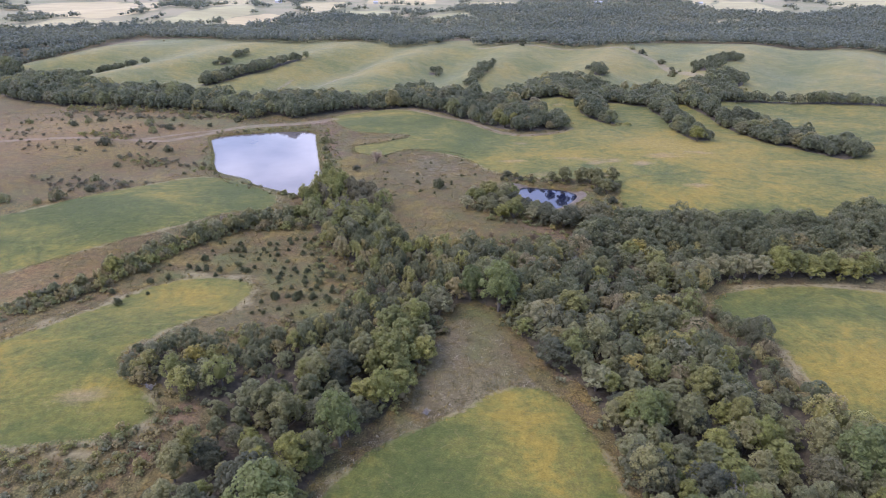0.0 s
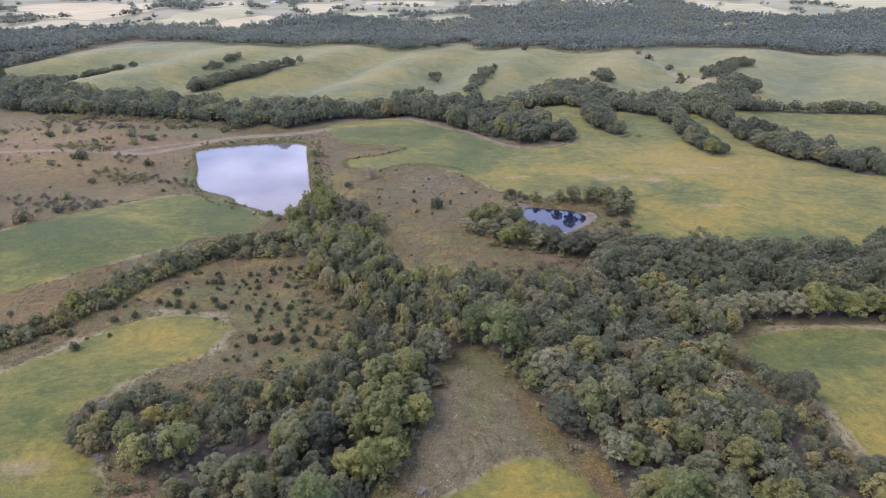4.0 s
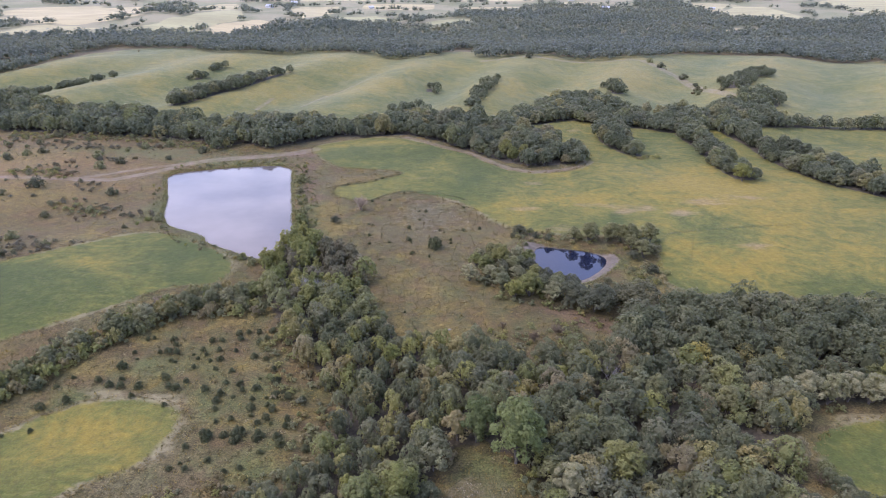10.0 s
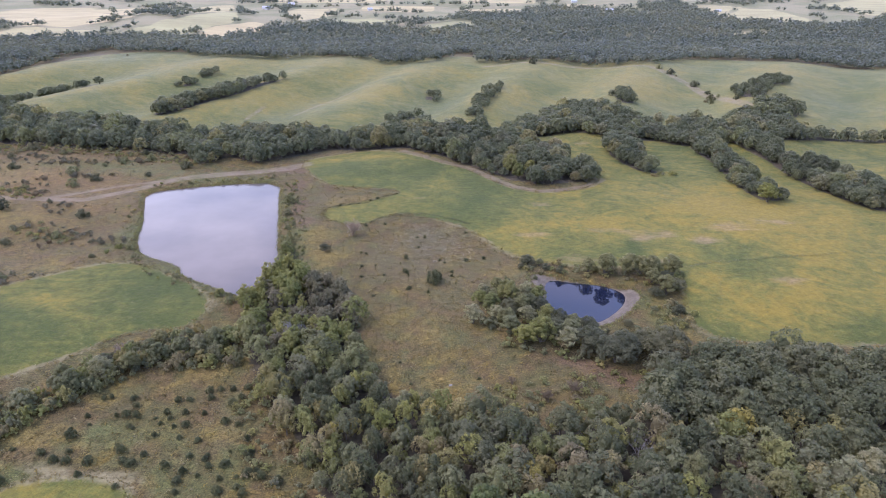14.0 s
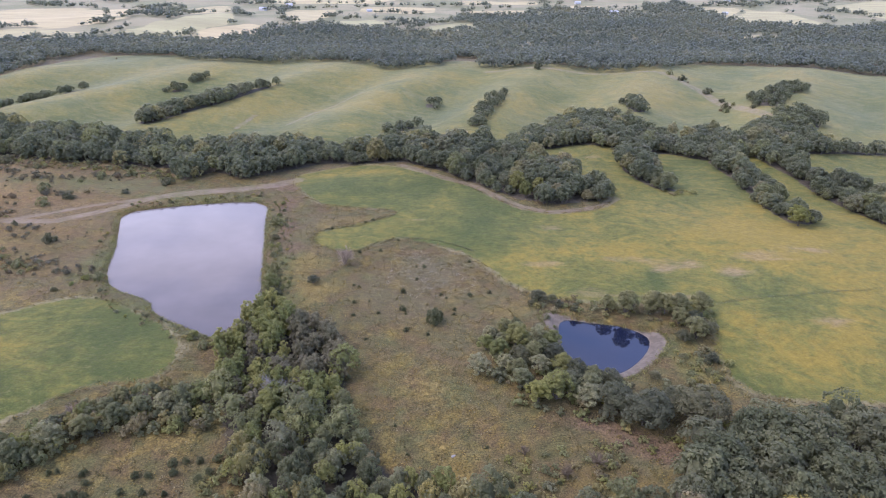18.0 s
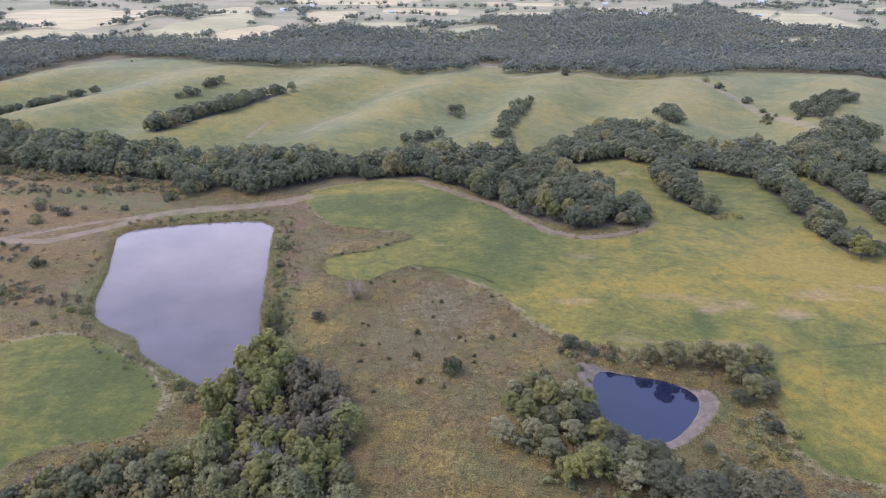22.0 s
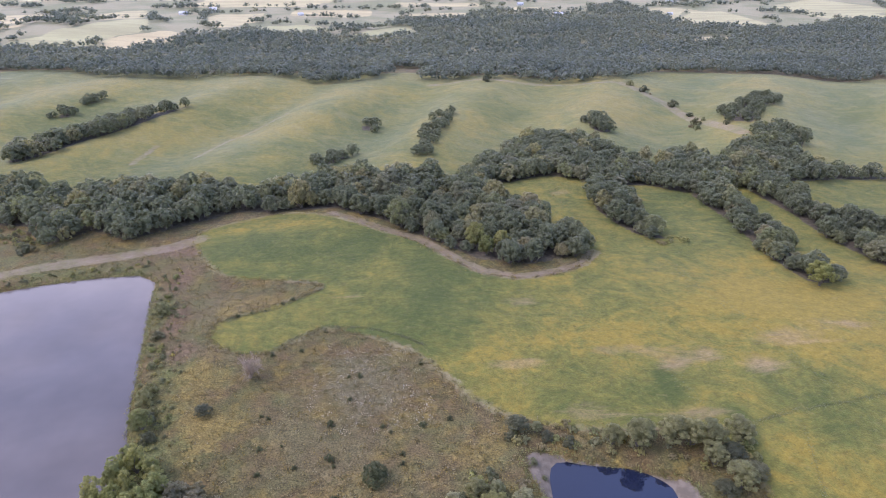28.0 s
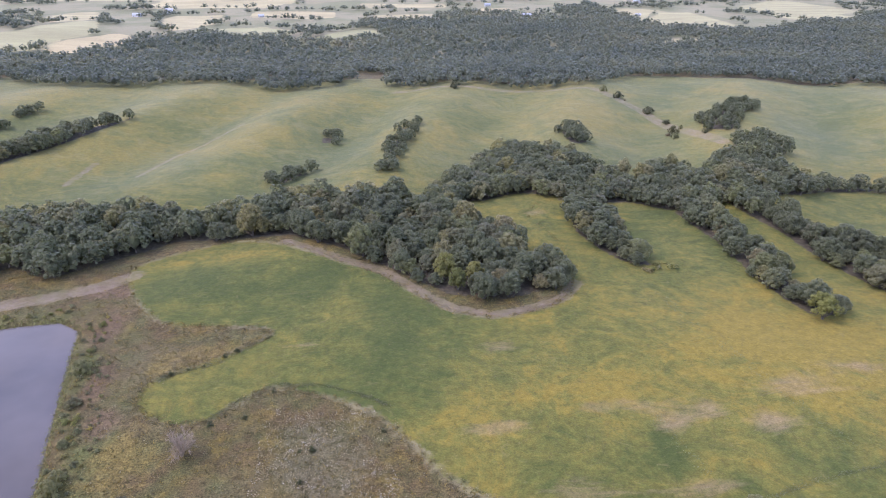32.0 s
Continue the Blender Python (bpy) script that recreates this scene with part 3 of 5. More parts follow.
UPPER_WOODS = [np.array(p, float) for p in (
    [(210, 565), (221, 563), (236, 551), (226, 538), (208, 542), (201, 553)],
    [(32, 525), (58, 562), (72, 576), (90, 573), (101, 541), (119, 527), (130, 522), (149, 536), (161, 532), (167, 512), (186, 539), (202, 540), (216, 528), (209, 506), (233, 502), (258, 499), (340, 480), (340, 468), (256, 490), (237, 493),
     (218, 492), (183, 483), (169, 477), (152, 481), (133, 477), (120, 490), (105, 489), (89, 492), (63, 501), (51, 497), (32, 500)],
    [(90, 499), (83, 472), (81, 455), (85, 441), (90, 428), (97, 421), (104, 421), (100, 431), (98, 446), (105, 492)],
    [(133, 477), (134, 458), (136, 439), (134, 417), (134, 403), (135, 390), (137, 381), (146, 379), (150, 383), (147, 396), (148, 410), (152, 430), (150, 455), (152, 486)],
    [(160, 484), (164, 462), (167, 446), (167, 429), (169, 414), (171, 403), (175, 390), (181, 374), (210, 345), (228, 356), (206, 398), (198, 418), (190, 426), (183, 436), (180, 452), (174, 478)],
    [(-222, 534), (-214, 533), (-203, 545), (-181, 578), (-168, 602), (-156, 624), (-151, 636), (-160, 628), (-178, 612), (-195, 600), (-205, 582), (-220, 566), (-230, 556)])]
FIELD_STRIPS = [np.array(p, float) for p in (
    [(208, 590), (211, 614), (224, 622), (253, 644), (265, 640), (254, 624), (237, 614), (233, 600), (218, 582)], [(110, 581), (113, 598), (120, 598), (126, 578), (121, 570), (112, 568)],
    [(-36, 603), (-24, 606), (-20, 616), (-34, 614)], [(-58, 535), (-48, 548), (-40, 558), (-36, 552), (-46, 538), (-54, 532)], [(-2, 534), (4, 548), (11, 550), (8, 537)], [(4, 560), (12, 590), (20, 610), (26, 612), (20, 590), (12, 556)],
    [(-345, 590), (-348, 612), (-335, 616), (-318, 606), (-322, 596)], [(-338, 630), (-330, 640), (-320, 652), (-316, 648), (-326, 632)], [(-244, 630), (-240, 642), (-232, 642), (-234, 632)], [(-233, 654), (-229, 670), (-225, 670), (-229, 654)],
    [(-420, 545), (-380, 585), (-350, 600), (-345, 585), (-375, 560)])]
FAR_WOODS = [np.array(p, float) for p in (
    [(-800, 560), (-480, 600), (-399, 640), (-411, 680), (-409, 749), (-413, 842), (-373, 806), (-281, 770), (-236, 730), (-137, 737), (-109, 723), (-36, 717), (-17, 728), (-15, 790), (6, 790), (8, 722), (58, 708), (82, 713), (175, 714),
     (223, 771), (262, 760), (325, 728), (436, 706), (800, 700), (1300, 1200), (1300, 1750), (-1300, 1750), (-1300, 900)],)]
# open farmland beyond the woods, with trees only in belts and hedges
OPEN_COUNTRY = [np.array(p, float) for p in (
    [(-1300, 860), (-640, 890), (-582, 908), (-500, 950), (-440, 962), (-330, 962), (-285, 1010), (-285, 1085), (-225, 1090), (-120, 1100), (-86, 1062), (-48, 1062), (6, 1110), (12, 1180), (-20, 1250), (30, 1262), (110, 1285), (140, 1400),
     (250, 1325), (310, 1330), (330, 1430), (420, 1500), (420, 1750), (-1300, 1750)],
    [(415, 1250), (430, 1165), (545, 1130), (1100, 1500), (1100, 1750), (430, 1750), (420, 1420)])]


def water_mask(x, y):
    return np.maximum(inside(BIG_POND, x, y), inside(SMALL_POND, x, y))


def land(x, y):
    """Height of the finished ground, with the basins of the two ponds and the dam."""
    x, y = np.asarray(x, float), np.asarray(y, float)
    z = terrain(x, y)
    s = np.clip((water_mask(x, y) + 3.0) / 5.0, 0, 1)
    z = z + bump(x, y, -125, 408, 40, 9, 1.0)
    return z * (1 - s) + (-1.3) * s if np.ndim(x) else float(z * (1 - s) - 1.3 * s)


def steps(core, fine, out, grow=1.22, limit=4900):
    """Grid lines: even through the core, wider and wider beyond it."""
    lines = []
    for (a, b), d in zip(core, fine):
        lines += list(np.arange(a, b, d))
    lo, hi, d, e = [], [], fine[0], fine[-1]
    while (lo[-1] if lo else lines[0]) > -limit:
        d *= grow
        lo.append((lo[-1] if lo else lines[0]) - d)
    while (hi[-1] if hi else lines[-1]) < limit:
        e *= out
        hi.append((hi[-1] if hi else lines[-1]) + e)
    return np.array(lo[::-1] + lines + hi)


def mesh_of(name, verts, faces, mats=(), slots=None, attrs=None, smooth=False):
    """A mesh out of arrays; faces: arrays of triangles or quads, slots: the material of each array."""
    me = bpy.data.meshes.new(name)
    faces = [np.asarray(f, np.int32) for f in faces if len(f)]
    idx = np.concatenate([f.ravel() for f in faces])
    size = np.concatenate([np.full(len(f), f.shape[1], np.int32) for f in faces])
    me.vertices.add(len(verts))
    me.vertices.foreach_set("co", np.asarray(verts, np.float32).ravel())
    me.loops.add(len(idx))
    me.loops.foreach_set("vertex_index", idx)
    me.polygons.add(len(size))
    me.polygons.foreach_set("loop_start", np.concatenate([[0], np.cumsum(size)[:-1]]).astype(np.int32))
    me.polygons.foreach_set("loop_total", size)
    if slots is not None:
        me.polygons.foreach_set("material_index", np.concatenate([np.full(len(f), s, np.int32) for f, s in zip(faces, slots)]))
    for m in mats:
        me.materials.append(m)
    for key, val in (attrs or {}).items():
        me.attributes.new(key, "FLOAT", "POINT").data.foreach_set("value", np.asarray(val, np.float32))
    me.update(calc_edges=True)
    me.polygons.foreach_set("use_smooth", np.full(len(size), smooth))
    return me


def part(name, mesh, parent, label=""):
    ob = new(name, mesh)
    ob.parent = parent
    return tagged(ob, label) if label else ob


def soft(d, width):
    return np.clip(0.5 + d / width, 0, 1)


def build_ground():
    gx = steps([(-330, 340)], [2.5], 1.16, 1.16)
    gy = steps([(85, 480), (480, 1100)], [2.5, 6.0], 1.16, 1.3)
    X, Y = np.meshgrid(gx, gy)
    x, y = X.ravel(), Y.ravel()
    z = land(x, y)
    nx, ny = len(gx), len(gy)
    i = (np.arange(ny - 1)[:, None] * nx + np.arange(nx - 1)[None]).ravel()
    quads = np.stack([i, i + 1, i + nx + 1, i + nx], 1)
    hay = np.max([inside(p, x, y) for p in HAY], 0)
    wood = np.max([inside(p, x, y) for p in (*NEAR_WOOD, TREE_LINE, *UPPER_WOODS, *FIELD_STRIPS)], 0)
    far = y + 0.12 * x > 865
    crop = np.array([inside(p, x, y) for p in CROP])
    track = np.max([w - from_line(l, x, y) for l, w in TRACKS], 0)
    attrs = dict(ridge=np.clip((y - 470) / 90, 0, 1), soil=sum(np.exp(-((x - cx) / a) ** 2 - ((y - cy) / b) ** 2) for cx, cy, a, b in SOIL), rust=np.exp(-((x + 245) / 85) ** 2 - ((y - 380) / 75) ** 2) + 0.6 * np.exp(-((x + 150) / 30) ** 2 - ((y - 200) / 25) ** 2), beyond=far * 1.0, hay=np.maximum(soft(hay, 7), far * 1.0), wood=soft(wood - 1, 6) * 0.9, crop=soft(crop.max(0), 8), lit_straw_share=np.array([w for w, _ in FAR_FIELDS])[crop.argmax(0)],
                 pale=np.maximum(soft(inside(PALE, x, y), 5), 0.55 * soft(inside(PALE_KNOLL, x, y), 14)), mud=soft(inside(MUD, x, y), 4), track=soft(track, 6),
                 # sine term: drier crests, which also paint in the folds' light and shade
                 dry=0.38 * np.exp(-((y - 610) / 95) ** 2) * np.sin((x - 0.42 * (y - 600)) / 17.0 + 0.9 * np.sin(x / 90)) + sum(w * np.exp(-((x - cx) / a) ** 2 - ((y - cy) / b) ** 2) for cx, cy, a, b, w in DRIFTS), lush=sum(np.exp(-((x - cx) / a) ** 2 - ((y - cy) / b) ** 2) for cx, cy, a, b in LUSH), gold=sum(np.exp(-((x - cx) / a) ** 2 - ((y - cy) / b) ** 2) for cx, cy, a, b in GOLD), straw=sum(np.exp(-((x - cx) / a) ** 2 - ((y - cy) / b) ** 2) for cx, cy, a, b in STRAWS),
                 bare= sum(np.exp(-((x - cx) / a) ** 2 - ((y - cy) / b) ** 2) for cx, cy, a, b in WORN))
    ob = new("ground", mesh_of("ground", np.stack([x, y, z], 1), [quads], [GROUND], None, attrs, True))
    return tagged(ob, "rolling farmland of mown hay fields and rough brown weedy pasture", "ground", kind="structure")


def build_water(name, outline, mat, label):
    grown = outline + (outline - outline.mean(0)) * 0.05
    n = len(grown)
    top = np.column_stack([grown, np.zeros(n)])
    verts = np.concatenate([top, top - (0, 0, 0.9)])
    bm = bmesh.new()
    vs = [bm.verts.new(v) for v in verts]
    bm.faces.new(vs[:n])
    bm.faces.new(vs[n:][::-1])
    for k in range(n):
        bm.faces.new((vs[k], vs[n + k], vs[n + (k + 1) % n], vs[(k + 1) % n]))
    bmesh.ops.recalc_face_normals(bm, faces=bm.faces)
    me = bpy.data.meshes.new(name)
    bm.to_mesh(me)
    me.materials.append(mat)
    return tagged(new(name, me), label, "pond", kind="structure")


build_ground()
build_water("water_1", BIG_POND, POND, "large murky farm pond mirroring the cloudy sky")
build_water("water_2", SMALL_POND, POOL, "small dark pool with a muddy drying rim")

# ---------------------------------------------------------------- plants
RNG = np.random.default_rng(7)


def ico(level):
    bm = bmesh.new()
    bmesh.ops.create_icosphere(bm, subdivisions=level, radius=1.0)
    v = np.array([p.co for p in bm.verts])
    f = np.array([[q.index for q in p.verts] for p in bm.faces])
    bm.free()
    return v, f


ICO1, ICO2 = ico(1), ico(2)


def sprays(rng, centres, normals, size, sides=4):
    """Small leaf sprays: bent four-sided blades, or three-sided ones, that face roughly outwards."""
    n = len(centres)
    nor = normals + (0, 0, 0.45) + rng.normal(0, 0.38, (n, 3))
    nor /= np.linalg.norm(nor, axis=1)[:, None]
    u = np.cross(nor, rng.normal(0, 1, (n, 3)))
    u /= np.linalg.norm(u, axis=1)[:, None]
    w = np.cross(nor, u)
    s = (size * rng.uniform(0.6, 1.3, n))[:, None]
    k = rng.uniform(0.45, 1.0, (n, 1))
    if sides == 3:
        s = s * 1.22
        tri = np.stack([centres - u * s, centres + u * s * rng.uniform(0.6, 1.2, (n, 1)) - w * s * 0.4, centres + w * s * (k + 0.35) - nor * s * 0.15], 1)
        return tri.reshape(-1, 3), np.arange(3 * n).reshape(n, 3)
    quad = np.stack([centres - u * s, centres - w * s * k + nor * s * 0.2, centres + u * s * rng.uniform(0.6, 1.2, (n, 1)), centres + w * s * k - nor * s * 0.15], 1)
    return quad.reshape(-1, 3), np.arange(4 * n).reshape(n, 4)


def crown_of(rng, R, low, top, clumps, leaves, size, core, shape="dome", reach=(0.66, 0.82), lump=(0.22, 0.33), sides=4):
    """A crown between two heights: an uneven dark core, and over it leafy clumps that bulge out with hollows between them."""
    mid, half = (low + top) / 2, (top - low) / 2
    cv, cf = core

    def girth(dz):
        return 1.06 - 0.28 * max(dz, 0) if shape == "dome" else max(0.22, 0.72 - 0.62 * dz) if shape == "cone" else 1.0

    body = cv * np.array([[girth(p[2])] * 2 + [1.0] for p in cv]) * (R * 0.44, R * 0.44, half * 0.54) * (1 + rng.normal(0, 0.09, (len(cv), 1))) + (0, 0, mid)
    V, Q, off = [body], [], len(cv)
    if len(cf) > 40:
        w = rng.integers(0, len(cf), 13 * clumps)
        m = body[cf[w]].mean(1) - (0, 0, mid)
        m /= np.linalg.norm(m, axis=1)[:, None]
        lv, lf = sprays(rng, body[cf[w]].mean(1) + rng.normal(0, 0.12 * R, (len(w), 3)) * 0.8 + m * 0.05 * R, m, size * 1.25, sides)
        V.append(lv)
        Q.append(lf + off)
        off += len(lv)
    lean = rng.normal(0, 0.10, 2) * R
    for k in range(clumps):
        dz = 1 - 1.45 * (k + rng.uniform(0, 1)) / clumps
        a = 2.39996 * k + rng.normal(0, 0.35)
        h = math.sqrt(max(0.0, 1 - dz * dz))
        d = np.array((h * math.cos(a), h * math.sin(a), dz))
        u = rng.uniform(*reach)
        c = d * (R * u * girth(dz), R * u * girth(dz), half * u) + (lean[0] * (dz + 0.5), lean[1] * (dz + 0.5), mid)
        r = R * rng.uniform(*lump)
        m = rng.normal(0, 1, (leaves, 3))
        m = m / np.linalg.norm(m, axis=1)[:, None] + 0.6 * d + (0, 0, 0.15)
        m /= np.linalg.norm(m, axis=1)[:, None]
        lv, lf = sprays(rng, c + m * (r * rng.uniform(0.62, 1.12, (leaves, 1))), m, size, sides)
        V.append(lv)
        Q.append(lf + off)
        off += len(lv)
    return np.concatenate(V), cf, np.concatenate(Q)


def limb(a, b, ra, rb, sides=6, bend=0.0, rng=None):
    """A tapered, slightly bent bough from a to b."""
    a, b = np.array(a, float), np.array(b, float)
    ax = (b - a) / np.linalg.norm(b - a)
    u = np.cross(ax, (0.3, 0.9, 0.2))
    u /= np.linalg.norm(u)
    w = np.cross(ax, u)
    rings, k = [], 4
    side = (rng.normal(0, 1) * u + rng.normal(0, 1) * w) * bend if rng is not None else 0 * u
    for i in range(k):
        s = i / (k - 1)
        ang = np.arange(sides) * 2 * np.pi / sides
        rings.append(a + (b - a) * s + side * np.sin(np.pi * s) + (ra + (rb - ra) * s) * (np.cos(ang)[:, None] * u + np.sin(ang)[:, None] * w))
    V = np.concatenate(rings)
    j = np.arange(sides)
    Q = np.concatenate([np.stack([i * sides + j, i * sides + (j + 1) % sides, (i + 1) * sides + (j + 1) % sides, (i + 1) * sides + j], 1) for i in range(k - 1)])
    return V, Q


def trunk_of(rng, R, low, top, boughs=5, thick=0.28, sides=6):
    V, Q, off = [], [], 0
    pieces = [limb((0, 0, -0.6), (rng.normal(0, 0.3), rng.normal(0, 0.3), top * 0.75), thick, thick * 0.25, sides, 0.3, rng)]
    for k in range(boughs):
        a = 2 * np.pi * (k + rng.uniform(0, 0.6)) / boughs
        h = low * rng.uniform(0.75, 1.3)
        pieces.append(limb((0, 0, h), (R * 0.6 * np.cos(a), R * 0.6 * np.sin(a), h + (top - h) * rng.uniform(0.4, 0.7)), thick * 0.5, thick * 0.1, 5, 0.4, rng))
    for v, q in pieces:
        V.append(v)
        Q.append(q + off)
        off += len(v)
    return np.concatenate(V), np.concatenate(Q)


def bare_branches(rng, top, levels=3, spread=0.45, rise=0.12, stems=4, thick=0.14):
    """A leafless crown: forking boughs down to fine twigs."""
    V, Q, off = [], [], 0

    def grow(p, d, length, r, level):
        nonlocal off
        b = p + d * length
        v, q = limb(p, b, r, r * 0.55, 4 if level else 3, length * 0.06, rng)
        V.append(v)
        Q.append(q + off)
        off += len(v)
        if level == 0:
            return
        for _ in range(rng.integers(3, 6 if levels < 4 else 5)):
            e = d + rng.normal(0, spread, 3) + np.array((0, 0, rise))
            e /= np.linalg.norm(e)
            grow(p + (b - p) * rng.uniform(0.45, 1.0), e, length * rng.uniform(0.55, 0.8), r * 0.5, level - 1)

    for _ in range(stems):
        a = rng.uniform(0, 2 * np.pi)
        d = np.array((np.cos(a) * spread, np.sin(a) * spread, 1.0))
        grow(np.array((0.0, 0, -0.3)), d / np.linalg.norm(d), top * 0.42, thick, levels)
    return np.concatenate(V), np.concatenate(Q)


# kind: crown radius, crown foot, top, clumps, sprays, spray size, shape, foliage, label
KINDS = {
    "oak": (4.3, 0.6, 10.5, 38, 56, 0.218, "dome", LEAF_OAK, "broad oak with a dense dark green crown in the creek wood"),
    "ash": (3.1, 0.5, 11.5, 34, 64, 0.180, "dome", LEAF_OLIVE, "olive green broad-leaved tree with a loose lumpy crown"),
    "elm": (2.8, 0.5, 9.8, 34, 64, 0.172, "dome", LEAF_GREY, "grey-green broad-leaved tree thinning in early autumn"),
    "cottonwood": (4.0, 0.6, 12.5, 32, 75, 0.216, "dome", LEAF_GREEN, "tall fresh green tree with a rounded crown"),
    "willow": (3.4, 0.4, 11.0, 32, 62, 0.192, "dome", LEAF_WILLOW, "yellow-green tree with a soft feathery crown"),
    "maple": (3.2, 0.5, 10.0, 30, 59, 0.192, "dome", LEAF_YELLOW, "yellowing broad-leaved tree in early autumn colour"),
    "walnut": (3.1, 0.5, 9.5, 26, 56, 0.192, "dome", LEAF_TAN, "browning tree with thin dry tan foliage"),
}
KIND_LIST = list(KINDS)
KINDS["sapling"] = (1.9, 0.2, 7.0, 22, 62, 0.135, "dome", LEAF_LIME, "slender yellow-green young tree in a damp grove")
KINDS["grey_sapling"] = (1.9, 0.2, 6.6, 20, 48, 0.125, "dome", LEAF_MAUVE, "slender half-bare greyish young tree in a damp grove")
KINDS["creek_oak"] = (4.0, -0.6, 8.8, 34, 44, 0.27, "dome", LEAF_BELT, "dark green oak in the dense belt along the creek")
KINDS["creek_ash"] = (3.6, -0.6, 9.4, 30, 42, 0.26, "dome", LEAF_BELT, "grey-green broad-leaved tree in the belt along the creek")
KINDS["creek_walnut"] = (3.2, -0.4, 8.8, 30, 46, 0.25, "dome", LEAF_TAN, "pale tan half-dry tree in the belt along the creek")
KINDS["creek_willow"] = (3.2, -0.4, 8.8, 30, 46, 0.25, "dome", LEAF_WILLOW, "yellow-green tree in the belt along the creek")
TREE_KINDS = list(KINDS)


def make_tree(kind, seed):
    R, low, top, clumps, leaves, size, shape, leaf, label = KINDS[kind]
    rng = np.random.default_rng(seed)
    small = "sapling" in kind
    species = "sapling" if small else kind.replace("creek_", "") + "_tree"
    root = tagged(new(species), label, species.replace("_", " "), "slender young trees of the damp groves" if small else "trees of the creek belt" if "creek" in kind else "trees of the near wood")
    v, q = trunk_of(rng, R, low, top)
    part("trunk", mesh_of("trunk", v, [q], [BARK], smooth=True), root)
    v, t, q = crown_of(rng, R, low, top, clumps, leaves, size, ICO2, shape, (0.66, 0.86), (0.18, 0.29), 3)
    part("crown", mesh_of("crown", v, [t, q], [leaf]), root)
    return root


def scatter(rng, poly, gap, jitter=0.42, keep=1.0, margin=0.0):
    lo, hi = poly.min(0), poly.max(0)
    gx, gy = np.meshgrid(np.arange(lo[0], hi[0] + gap, gap), np.arange(lo[1], hi[1] + gap, gap * 0.87))
    gx = gx + (np.arange(gx.shape[0]) % 2)[:, None] * gap / 2
    p = np.column_stack([gx.ravel(), gy.ravel()]) + rng.uniform(-jitter, jitter, (gx.size, 2)) * gap
    p = p[(inside(poly, p[:, 0], p[:, 1]) > margin) & (rng.random(len(p)) < keep)]
    return p[water_mask(p[:, 0], p[:, 1]) < -1.5]


def at_ground(x, y, turn=0.0, size=1.0, tall=1.0):
    return Matrix.LocRotScale((x, y, land(x, y) - 0.05), Euler((0, 0, turn)), (size, size, size * tall))


MASTERS = {}


def plant(kind, x, y, size, tall, rng):
    """Sets one tree of the kind on the ground: the first is built, the others are copies with the same meshes."""
    pool = MASTERS.setdefault(kind, [])
    m = at_ground(x, y, rng.uniform(0, 6.28), size, tall)
    if len(pool) < 4:
        ob = make_tree(kind, 100 + 17 * len(pool) + 31 * TREE_KINDS.index(kind))
        ob.matrix_basis = m
        pool.append(ob)
        return ob
    return copy_thing(pool[rng.integers(len(pool))], m)


def joined(name, label, category, kinds, places, sizes, talls, tints, mats, rng):
    """Far or countless plants as one sheet of real geometry. kinds: (verts, [(faces, slot), ...])."""
    V, F, off, tint = [], {}, 0, []
    pick = rng.integers(0, len(kinds), len(places))
    turn = rng.uniform(0, 6.28, len(places))
    z = land(places[:, 0], places[:, 1]) - 0.1
    for k, (v, fs) in enumerate(kinds):
        who = np.where(pick == k)[0]
        if not len(who):
            continue
        c, s = np.cos(turn[who])[:, None], np.sin(turn[who])[:, None]
        x = (v[:, 0] * c - v[:, 1] * s) * sizes[who][:, None] + places[who, 0][:, None]
        y = (v[:, 0] * s + v[:, 1] * c) * sizes[who][:, None] + places[who, 1][:, None]
        h = v[:, 2] * (sizes[who] * talls[who])[:, None] + z[who][:, None]
        V.append(np.stack([x, y, h], 2).reshape(-1, 3))
        tint.append(np.repeat(tints[who], len(v)))
        for f, slot in fs:
            F.setdefault((slot, f.shape[1]), []).append((f[None] + (off + np.arange(len(who)) * len(v))[:, None, None]).reshape(-1, f.shape[1]))
        off += len(who) * len(v)
    keys = list(F)
    me = mesh_of(name, np.concatenate(V), [np.concatenate(F[k]) for k in keys], mats, [k[0] for k in keys], {"tint": np.concatenate(tint)})
    return tagged(new(name, me), label, category, kind="stuff")


def tree_kind(seed, R, low, top, clumps, leaves, size, core, shape):
    rng = np.random.default_rng(seed)
    v, t, q = crown_of(rng, R, low, top, clumps, leaves, size, core, shape, sides=3)
    if leaves < 10:
        return v, [(t, 1), (q, 1)]
    tv, tq = limb((0, 0, -0.5), (0, 0, top * 0.6), 0.3, 0.1, 3)
    return np.concatenate([v, tv]), [(t, 1), (q, 1), (tq + len(v), 0)]


def no_overlap(p, taken, gap):
    if not len(taken):
        return p
    d = np.hypot(p[:, 0][:, None] - taken[:, 0], p[:, 1][:, None] - taken[:, 1]).min(1)
    return p[d > gap]


